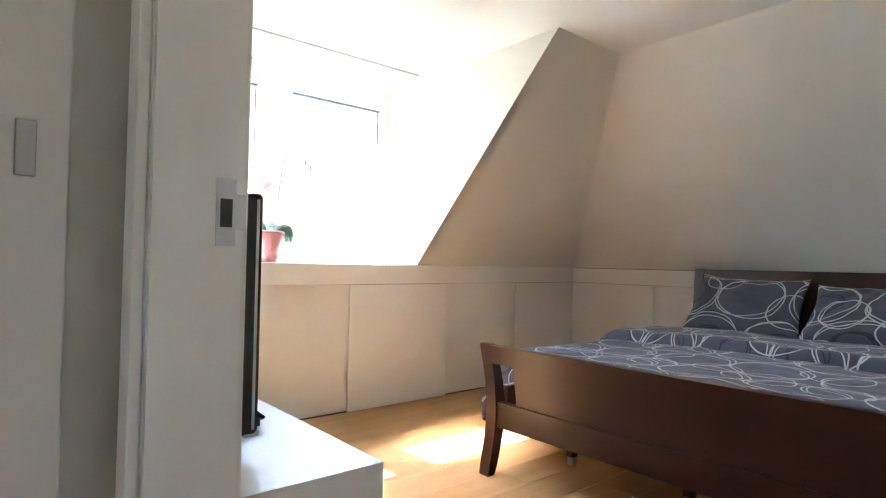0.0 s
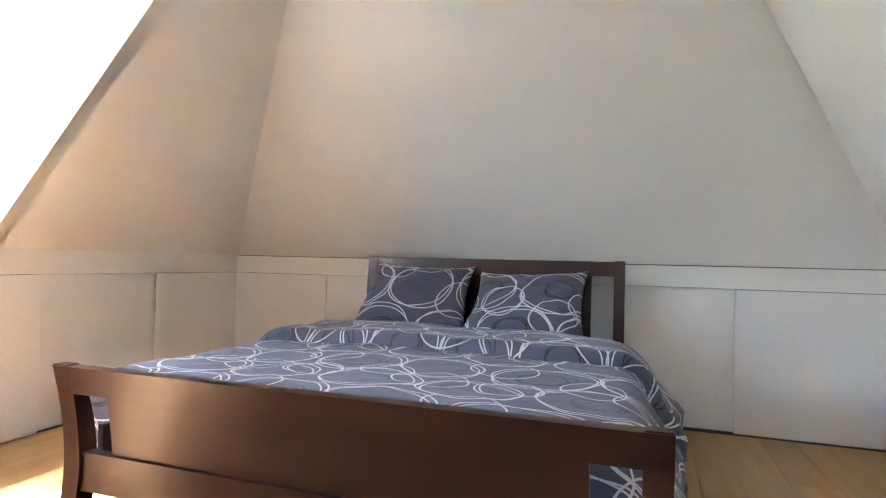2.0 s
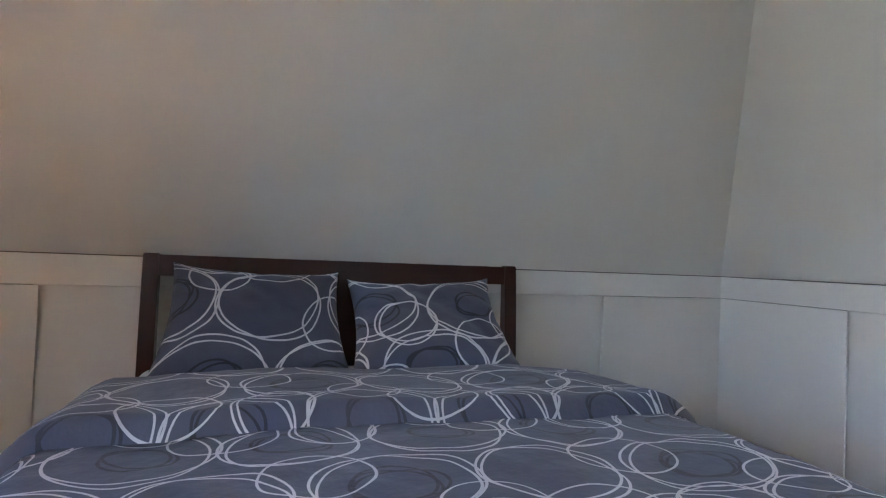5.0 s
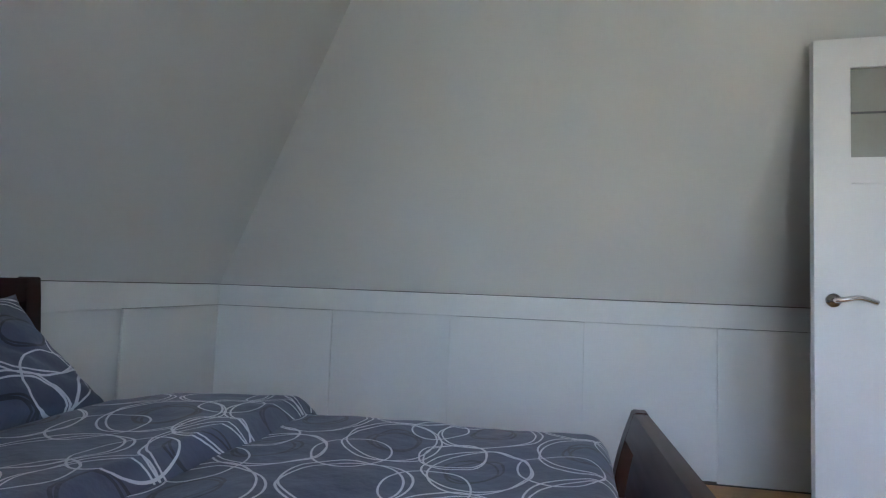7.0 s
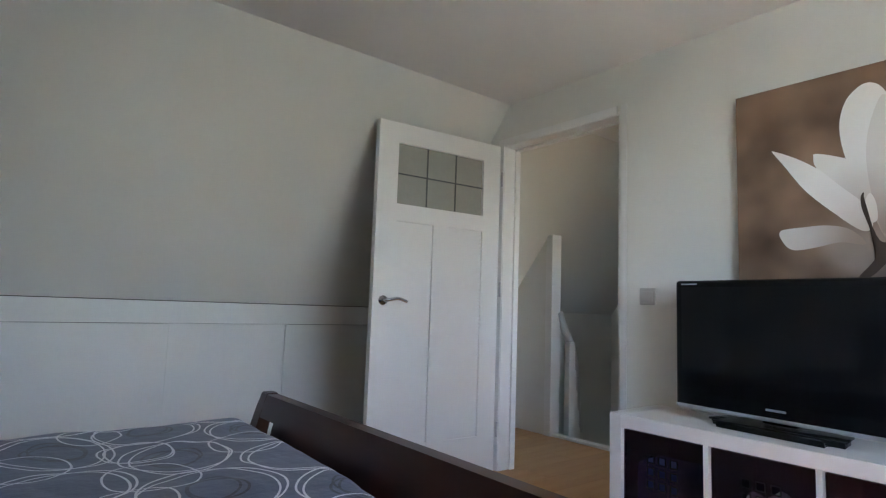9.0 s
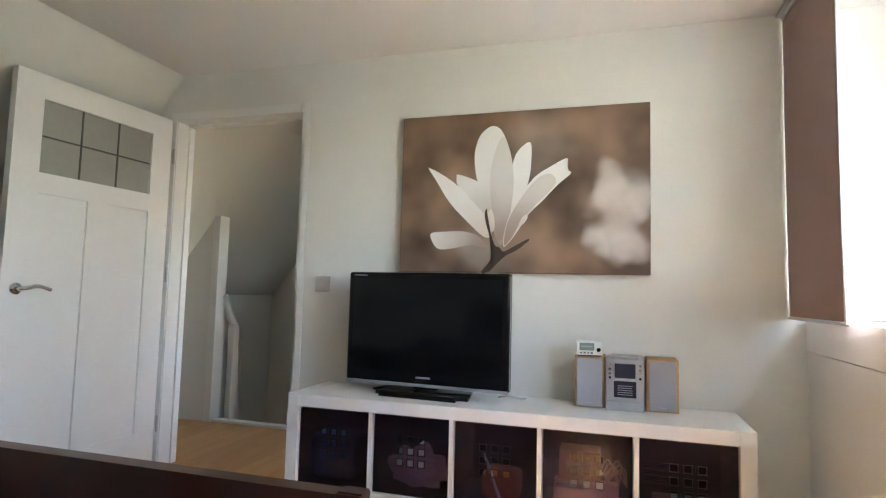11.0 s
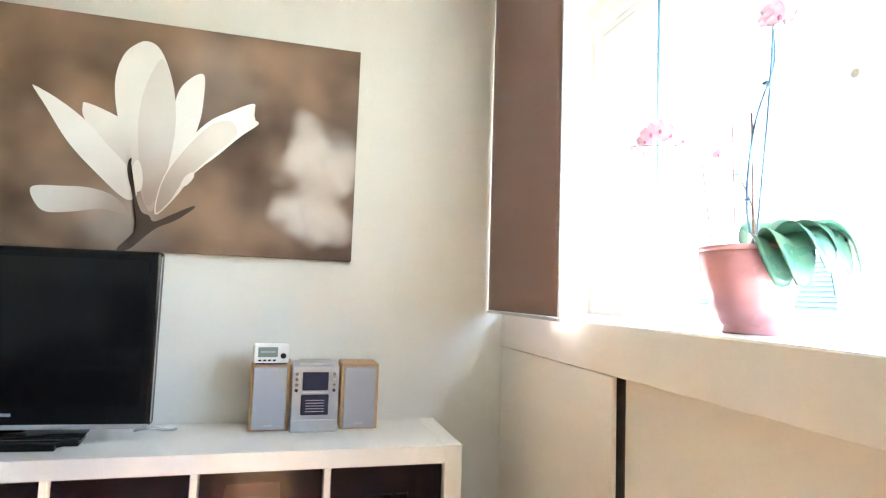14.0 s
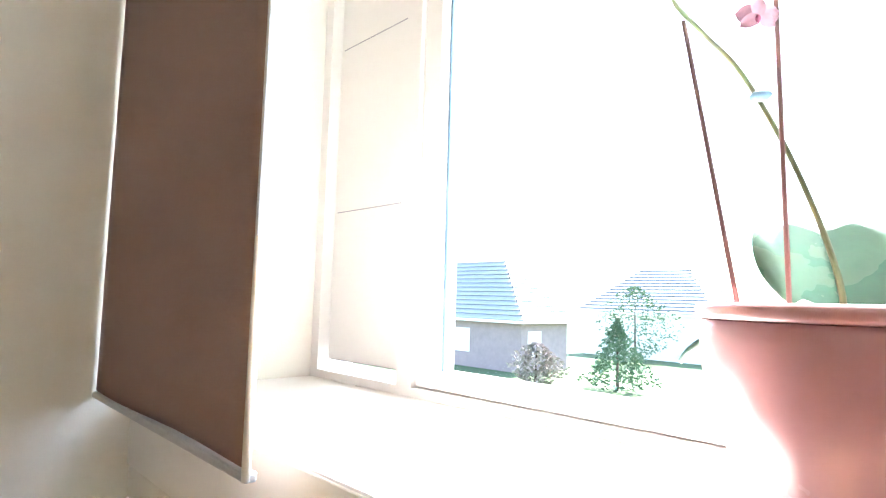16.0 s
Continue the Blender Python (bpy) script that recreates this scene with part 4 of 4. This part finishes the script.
def petal(points, material, y, n=5):
    """A smooth closed outline through points given as shares of the picture from its upper door-side corner."""
    P = [Vector((pw * (1 - a), y, ph * (1 - b))) for a, b in points]
    out = []
    for i in range(len(P)):
        p0, p1, p2, p3 = P[i - 1], P[i], P[(i + 1) % len(P)], P[(i + 2) % len(P)]
        for s in range(n):
            t = s / n
            out.append(0.5 * (2 * p1 + (p2 - p0) * t + (2 * p0 - 5 * p1 + 4 * p2 - p3) * t * t + (3 * p1 - p0 - 3 * p2 + p3) * t ** 3))
    bm = bmesh.new()
    vs = [bm.verts.new(p) for p in out]
    f = bm.faces.new(vs)
    bmesh.ops.triangulate(bm, faces=[f])
    part("printed_shape", bm, material, pic)


petal([(0.38, 0.72), (0.32, 0.60), (0.252, 0.46), (0.243, 0.40), (0.25, 0.385), (0.30, 0.41), (0.345, 0.45), (0.38, 0.56), (0.40, 0.70)], PICPETAL, 0.0309)
petal([(0.365, 0.78), (0.29, 0.68), (0.215, 0.56), (0.155, 0.42), (0.122, 0.345), (0.127, 0.338), (0.19, 0.39), (0.26, 0.47), (0.32, 0.57), (0.375, 0.66), (0.395, 0.76)], PICPETAL3, 0.0312)
petal([(0.375, 0.845), (0.31, 0.83), (0.235, 0.85), (0.175, 0.855), (0.145, 0.81), (0.14, 0.755), (0.21, 0.745), (0.28, 0.745), (0.34, 0.775)], PICPETAL2, 0.0315)
petal([(0.455, 0.66), (0.468, 0.46), (0.482, 0.30), (0.515, 0.225), (0.548, 0.205), (0.552, 0.30), (0.545, 0.42), (0.52, 0.54), (0.49, 0.64)], PICPETAL3, 0.0309)
petal([(0.43, 0.83), (0.385, 0.66), (0.335, 0.45), (0.318, 0.28), (0.335, 0.16), (0.37, 0.10), (0.40, 0.088), (0.43, 0.12), (0.457, 0.21), (0.474, 0.31), (0.482, 0.44), (0.475, 0.58), (0.46, 0.72)], PICPETAL, 0.0318)
petal([(0.42, 0.80), (0.395, 0.62), (0.385, 0.45), (0.395, 0.30), (0.43, 0.16), (0.457, 0.215), (0.474, 0.31), (0.482, 0.44), (0.475, 0.58), (0.455, 0.74)], PICPETAL2, 0.0321)
petal([(0.445, 0.84), (0.455, 0.70), (0.50, 0.55), (0.565, 0.42), (0.63, 0.355), (0.693, 0.31), (0.688, 0.375), (0.708, 0.40), (0.66, 0.465), (0.60, 0.56), (0.54, 0.65), (0.495, 0.76)], PICPETAL3, 0.0324)
petal([(0.447, 0.83), (0.46, 0.69), (0.51, 0.55), (0.575, 0.43), (0.625, 0.40), (0.65, 0.44), (0.635, 0.49), (0.57, 0.59), (0.51, 0.70), (0.48, 0.78)], PICPETAL2, 0.0327)
petal([(0.505, 0.715), (0.515, 0.67), (0.535, 0.645), (0.54, 0.665), (0.525, 0.70)], PICPETAL3, 0.0330)
petal([(0.375, 0.74), (0.375, 0.66), (0.39, 0.61), (0.405, 0.66), (0.405, 0.74)], PICPETAL3, 0.0324)
petal([(0.355, 0.995), (0.395, 0.92), (0.40, 0.86), (0.386, 0.77), (0.369, 0.68), (0.367, 0.625), (0.376, 0.605), (0.374, 0.66), (0.390, 0.75), (0.41, 0.83), (0.43, 0.845), (0.445, 0.87), (0.49, 0.835), (0.54, 0.795), (0.545, 0.805), (0.50, 0.86), (0.455, 0.895), (0.425, 0.935), (0.385, 0.995)], PICTWIG, 0.0333)

# ---- light switch ----
sw = thing("light_switch", pose(2.252, 0, 1.065), "white square wall light switch beside the doorway", "switch")
part("plate", box(-0.041, 0, -0.041, 0.041, 0.012, 0.041, 0.003), SWITCH, sw)
part("rocker", box(-0.030, 0.012, -0.024, 0.030, 0.018, 0.024, 0.002), SWITCH, sw)
for z in (-0.027, 0.025):
    part("groove", box(-0.030, 0.0095, z, 0.030, 0.0108, z + 0.002), CLOTHG, sw)

# ---- panel blind ----
bl = thing("panel_blind", pose(0.062, 0.008, RAIL), "brown cloth panel blind hanging from a ceiling track", "blind")
bw, bh = 0.618, CE - RAIL
bm = sheet(16, 20, lambda u, v: (0.006 * math.sin(u * 7 + v * 2) * 0.6, u * (bw - 0.012), 0.010 + v * (bh - 0.04)), lambda u, v: (u, v))
cl = part("cloth", bm, BLIND, bl, "", True)
so = cl.modifiers.new("thickness", 'SOLIDIFY')
so.thickness = 0.003
part("bottom_bar", box(-0.007, 0, -0.002, 0.007, bw, 0.009, 0.003), SILVER, bl, "grey metal bar")
part("head_bar", box(-0.008, 0, bh - 0.034, 0.008, bw, bh - 0.014, 0.003), SILVER, bl)
# the blind's lit edge is drawn as a white rod
part("lit_edge_rod", tube([(0.004, bw - 0.004, 0.0), (0.004, bw - 0.004, bh - 0.03)], 0.005), WHITE, bl, "white rod, its colour standing for the lit edge of the blind", True)
part("cord", tube([(0.012, bw + 0.008, 0.25), (0.012, bw + 0.008, bh - 0.03)], 0.0022), SILVER, bl)
tr = tagged(part("curtain_track", box(0.035, 0.0, CE - 0.014, 0.09, 2.06, CE, 0.002), SILVER), "slim grey aluminium curtain track under the ceiling", "curtain track")

# ---- orchids ----
OX, OY, OZ = -0.152, 1.10, RAIL + 0.004
pot = thing("flower_pot", pose(OX, OY, OZ), "pink glazed ceramic pot with a softly waisted foot on the sill", "pot")
prof = [(0.056, 0.0), (0.058, 0.004), (0.057, 0.016), (0.064, 0.022), (0.075, 0.034), (0.081, 0.046), (0.082, 0.056), (0.0815, 0.066), (0.084, 0.078), (0.091, 0.095), (0.098, 0.115), (0.102, 0.140), (0.104, 0.160), (0.104, 0.176)]
bm = lathe(prof + [(0.100, 0.177), (0.094, 0.168), (0.090, 0.150), (0.01, 0.149)], 48)
for v in bm.verts:
    if 0.05 < v.co.z < 0.17:
        k = 1 + 0.0025 * math.sin(v.co.z * 420)
        v.co.x, v.co.y = v.co.x * k, v.co.y * k
part("rim", lathe([(0.098, 0.176), (0.106, 0.178), (0.107, 0.184), (0.104, 0.189), (0.097, 0.188), (0.095, 0.178)], 48), POT, pot, "", True)
part("body", bm, POT, pot, "", True)
orch = thing("orchid", pose(OX, OY, OZ + 0.155), "pink flowering moth orchid with broad green leaves and stakes", "plant")
bm = bmesh.new()
for k in range(70):
    a, r = random.uniform(0, 6.28), 0.085 * math.sqrt(random.random())
    bmesh.ops.create_cube(bm, size=1, matrix=Matrix.LocRotScale((r * math.cos(a), r * math.sin(a), random.uniform(-0.002, 0.012)), Euler((random.random() * 3, random.random() * 3, random.random() * 3)), (0.022, 0.014, 0.009)))
part("bark_chips", bm, BARK, orch)


def leaf(base, direction, length, width, rise, droop):
    d = Vector((*direction, 0)).normalized()
    side = Vector((-d.y, d.x, 0))
    def f(u, v):
        t = u
        w = width * max(0.02, 1 - abs(2 * (0.06 + 0.94 * t) - 1.06) ** 2.6) ** 0.6
        c = Vector(base) + d * (length * (t - 0.18 * droop * t ** 3)) + Vector((0, 0, rise * t - droop * length * t ** 2.2))
        k = (v - 0.5) * 2
        return c + side * (k * w / 2) + Vector((0, 0, 0.20 * w * abs(k)))
    bm = sheet(16, 6, f, lambda u, v: (u, v))
    ob = part("leaf", bm, LEAF, orch, "", True)
    s = ob.modifiers.new("thickness", 'SOLIDIFY')
    s.thickness = 0.0025


for b_, d_, ln, wd, rs, dr in (((-0.03, 0.03, 0.02), (-0.35, 0.95), 0.19, 0.085, 0.20, 1.30), ((0.0, 0.04, 0.02), (0.15, 1.0), 0.15, 0.085, 0.15, 1.50), ((-0.03, 0.04, 0.02), (-0.75, 0.7), 0.19, 0.085, 0.20, 1.25),
                               ((-0.01, 0.05, 0.02), (-0.1, 1.0), 0.165, 0.080, 0.18, 1.35), ((0.01, 0.04, 0.02), (0.35, 1.0), 0.12, 0.085, 0.11, 1.55), ((-0.04, 0.035, 0.02), (-0.6, 0.8), 0.14, 0.08, 0.12, 1.5),
                               ((-0.06, 0.0, 0.0), (-0.7, 0.25), 0.12, 0.15, 0.10, 0.15), ((-0.045, -0.015, 0.01), (-0.6, -0.3), 0.07, 0.12, 0.095, 0.05), ((0.02, -0.06, 0.01), (0.2, -0.9), 0.06, 0.03, 0.0, 0.4)):
    leaf(b_, d_, ln, wd, rs, dr)
for k in range(9):
    a = random.uniform(0, 6.28)
    p = Vector((0.055 * math.cos(a), 0.055 * math.sin(a), 0.01))
    q = Vector((0.09 * math.cos(a + 0.9), 0.09 * math.sin(a + 0.9), 0.012))
    part("root", tube([p, (p + q) / 2 + Vector((0, 0, 0.022)), q], 0.004, None, 6), ROOT, orch, "", True)


def blossom(c, face, size):
    """A moth orchid flower: five rounded petals and a dark lip."""
    m = look((0, 0, 0), face)
    bm = bmesh.new()
    for a, ln, wd in ((90, 1.0, 0.7), (210, 0.95, 0.65), (330, 0.95, 0.65), (10, 1.05, 1.05), (170, 1.05, 1.05)):
        ca, sa = math.cos(radians(a)), math.sin(radians(a))
        def f(u, v):
            r = size * ln * u
            w = size * wd * math.sin(math.pi * (0.06 + 0.94 * u) ** 0.9) ** 0.7 * 0.5
            k = (v - 0.5) * 2
            return (ca * r - sa * w * k, sa * r + ca * w * k, 0.18 * size * u * u - 0.1 * size * k * k * u + (0.001 if wd > 1 else 0))
        sheet(6, 4, f, lambda u, v: (u, v), bm)
    bm.transform(Matrix.Translation(c) @ m)
    fl_ = part("flower", bm, PETAL, orch, "pale pink flower", True)
    b2 = bmesh.new()
    bmesh.ops.create_icosphere(b2, subdivisions=2, radius=size * 0.22, matrix=Matrix.Translation(c) @ m @ Matrix.Translation((0, -size * 0.12, size * 0.1)) @ Matrix.Diagonal((0.8, 1.2, 0.8, 1)))
    part("lip", b2, PETALC, fl_, "crimson lip", True)


def rel(x, y, z):
    return Vector((x - OX, y - OY, z - OZ - 0.155))


FACE = (0.7, 0.6, -0.1)
part("stake", tube([rel(-0.11, 1.039, 1.12), rel(-0.112, 0.995, 1.387)], 0.002), WOODST, orch)
part("stake", tube([rel(-0.155, 1.056, 1.12), rel(-0.15, 1.052, 1.475)], 0.002), WOODST, orch)
part("stake", tube([rel(-0.118, 1.146, 1.12), rel(-0.112, 1.150, 1.44)], 0.0025), WOODST, orch)
part("stake", tube([rel(-0.115, 1.150, 1.12), rel(-0.122, 1.185, 1.456), rel(-0.135, 1.195, 1.74)], 0.0028), STAKE, orch, "blue plant stake", True)
part("stem", tube([rel(-0.18, 1.085, 1.11), rel(-0.19, 1.081, 1.177), rel(-0.20, 1.05, 1.275), rel(-0.18, 1.018, 1.355), rel(-0.14, 1.00, 1.385), rel(-0.08, 1.00, 1.392), rel(-0.03, 1.03, 1.388), rel(0.01, 1.035, 1.385), rel(0.035, 1.00, 1.39), rel(0.048, 0.956, 1.398)], 0.0026, None, 8, 0.5), STEM, orch, "", True)
part("stem", tube([rel(-0.12, 1.146, 1.12), rel(-0.105, 1.142, 1.251), rel(-0.115, 1.155, 1.413), rel(-0.14, 1.18, 1.535), rel(-0.13, 1.19, 1.60), rel(-0.10, 1.21, 1.63), rel(-0.06, 1.26, 1.60), rel(-0.03, 1.30, 1.57)], 0.0034, None, 8, 0.5), STAKE, orch, "blue-green tall stem", True)
for p in ((-0.185, 1.03, 1.335), (-0.105, 1.143, 1.252), (-0.13, 1.17, 1.50)):
    b2 = bmesh.new()
    bmesh.ops.create_icosphere(b2, subdivisions=2, radius=0.007, matrix=Matrix.Translation(rel(*p)) @ Matrix.Diagonal((1, 1.4, 0.7, 1)))
    part("clip", b2, STAKE, orch, "", True)
for x, y, z, s in ((0.042, 1.018, 1.412, 0.027), (0.028, 1.032, 1.418, 0.028), (0.008, 1.042, 1.408, 0.027), (-0.02, 1.048, 1.396, 0.024), (0.045, 1.0, 1.40, 0.022), (-0.113, 1.051, 1.372, 0.016),
                   (-0.018, 1.315, 1.56, 0.028), (-0.035, 1.29, 1.585, 0.028), (-0.06, 1.25, 1.59, 0.022)):
    blossom(rel(x, y, z), FACE, s)
for x, y, z in ((0.049, 0.953, 1.396), (0.04, 0.99, 1.375), (0.045, 0.972, 1.39), (-0.01, 1.335, 1.54)):
    b2 = bmesh.new()
    bmesh.ops.create_icosphere(b2, subdivisions=2, radius=0.006, matrix=Matrix.Translation(rel(x, y, z)) @ Matrix.Diagonal((0.8, 0.8, 1.4, 1)))
    part("bud", b2, PETAL, orch, "", True)

# ---- outside ----
GZ = -2.8
bm = bmesh.new()
bmesh.ops.create_grid(bm, x_segments=40, y_segments=40, size=400, matrix=Matrix.Translation((-200, 0, GZ)))
structure("ground", bm, GRASS, "green lawns and gardens below the window", "ground")


def hip_house(x0, y0, x1, y1, eave, ridge, wall, label, hip=0.8):
    h = thing("house", pose(x0, y0, GZ), label, "house", "houses outside")
    w, d, e, r = x1 - x0, y1 - y0, eave - GZ, ridge - GZ
    part("wall", box(0, 0, 0, w, d, e), wall, h)
    o, k = 0.5, min(w, d) / 2 * hip
    ra, rb_ = ((w / 2, k, r), (w / 2, d - k, r)) if d >= w else ((k, d / 2, r), (w - k, d / 2, r))
    c = [(-o, -o, e), (w + o, -o, e), (w + o, d + o, e), (-o, d + o, e)]
    faces = ((c[0], c[1], ra), (c[1], c[2], rb_, ra), (c[2], c[3], rb_), (c[3], c[0], ra, rb_)) if d >= w else ((c[0], c[1], rb_, ra), (c[1], c[2], rb_), (c[2], c[3], ra, rb_), (c[3], c[0], ra))
    bm = bmesh.new()
    for f in faces:
        n_ = 14
        A, B = Vector(f[0]), Vector(f[1])
        C, D = Vector(f[2]), Vector(f[3] if len(f) > 3 else f[2])
        nrm = (B - A).cross(D - A).normalized()
        for i in range(n_):
            t0, t1 = i / n_, (i + 1) / n_
            p = [A.lerp(D, t0) + nrm * 0.07, B.lerp(C, t0) + nrm * 0.07, B.lerp(C, t1), A.lerp(D, t1)]
            vs = [bm.verts.new(q) for q in p]
            lo = [bm.verts.new(q - nrm * 0.08) for q in p[:2]]
            if (p[3] - p[2]).length < 1e-4:
                bm.faces.new(vs[:3])
            else:
                bm.faces.new(vs)
            bm.faces.new((vs[1], vs[0], lo[0], lo[1]))
    part("roof", bm, ROOFTILE, h, "courses of dark blue-grey tiles")
    part("gutter", box(-o, -o, e - 0.15, w + o, d + o, e - 0.001), WHITE, h)
    for yy in (d * 0.55,):
        wi = part("window", box(w - 0.02, yy, 0.9, w + 0.04, yy + 1.2, 2.3), WHITE, h)
        part("glazing", box(w + 0.04, yy + 0.1, 1.0, w + 0.05, yy + 1.1, 2.2), RENDERW, wi)
    for xx in (w * 0.6,):
        wi = part("window", box(xx, d - 0.02, 0.9, xx + 1.2, d + 0.04, 2.3), WHITE, h)
        part("glazing", box(xx + 0.1, d + 0.04, 1.0, xx + 1.1, d + 0.05, 2.2), RENDERW, wi)
    return h


hip_house(-29.5, -30, -25, -18.6, 0.12, 3.9, BRICK, "brick bungalow with a blue-grey hipped tile roof", 1.45)
hip_house(-48, -24, -40, -14, 0.6, 4.2, RENDERW, "pale house with a grey tiled roof behind the gardens")


def shrub(x, y, h, r, material, label, cone=False):
    s = thing("tree", pose(x, y, GZ), label, "tree", "trees outside")
    part("trunk", tube([(0, 0, 0), (0.05, 0.03, h * 0.4), (0, 0, h * 0.85)], 0.09, None, 8, 0.3), TRUNK, s, "", True)
    verts, faces = [], []
    for k in range(1500):
        a, t = random.uniform(0, 6.283), random.random()
        rr = r * (1 - t) * (0.5 + 0.6 * random.random()) if cone else r * math.sin(math.pi * (0.1 + 0.85 * t)) * (0.45 + 0.6 * random.random())
        rr *= 1 + 0.25 * math.sin(3 * a + 5 * t)
        c = Vector((rr * math.cos(a), rr * math.sin(a), h * (0.08 + 0.92 * t)))
        u = Vector((random.uniform(-1, 1), random.uniform(-1, 1), random.uniform(-1, 1))).normalized() * 0.12
        w = u.orthogonal().normalized() * 0.07
        i = len(verts)
        verts += [c - u, c + w, c + u, c - w]
        faces.append((i, i + 1, i + 2, i + 3))
    me = bpy.data.meshes.new("crown")
    me.from_pydata(verts, [], faces)
    me.materials.append(material)
    ob = new("crown", me)
    ob.parent = s


shrub(-24, -12.2, 3.3, 1.6, LEAFY, "bushy blue-green garden conifer", True)
shrub(-21, -14.6, 2.1, 1.2, LEAFP, "low flowering garden shrub with pale blossom")
shrub(-36, -17.5, 5.2, 2.4, LEAFY, "leafy green garden tree behind the roofs")

# ---- floor planks ----
shared = {}
row = 0
y_ends = (-1.055, L - 0.012)
x = -0.03
while x < W - 0.02:
    w_ = min(0.19, W - x)
    y = y_ends[0] - (row * 0.47) % 1.2
    while y < y_ends[1]:
        a, b = max(y, y_ends[0]), min(y + 1.2, y_ends[1])
        if b - a > 0.02:
            key = (round(w_, 3), round(b - a, 3))
            if key not in shared:
                shared[key] = finish("plank", box(0.0004, 0.0004, -0.0119, w_ - 0.0004, b - a - 0.0004, 0.0, 0.0006, seg=1), OAK)
            ob = new("plank", shared[key])
            ob.parent = fl
            ob.location = (x, a, 0)
        y += 1.2
    x += 0.19
    row += 1
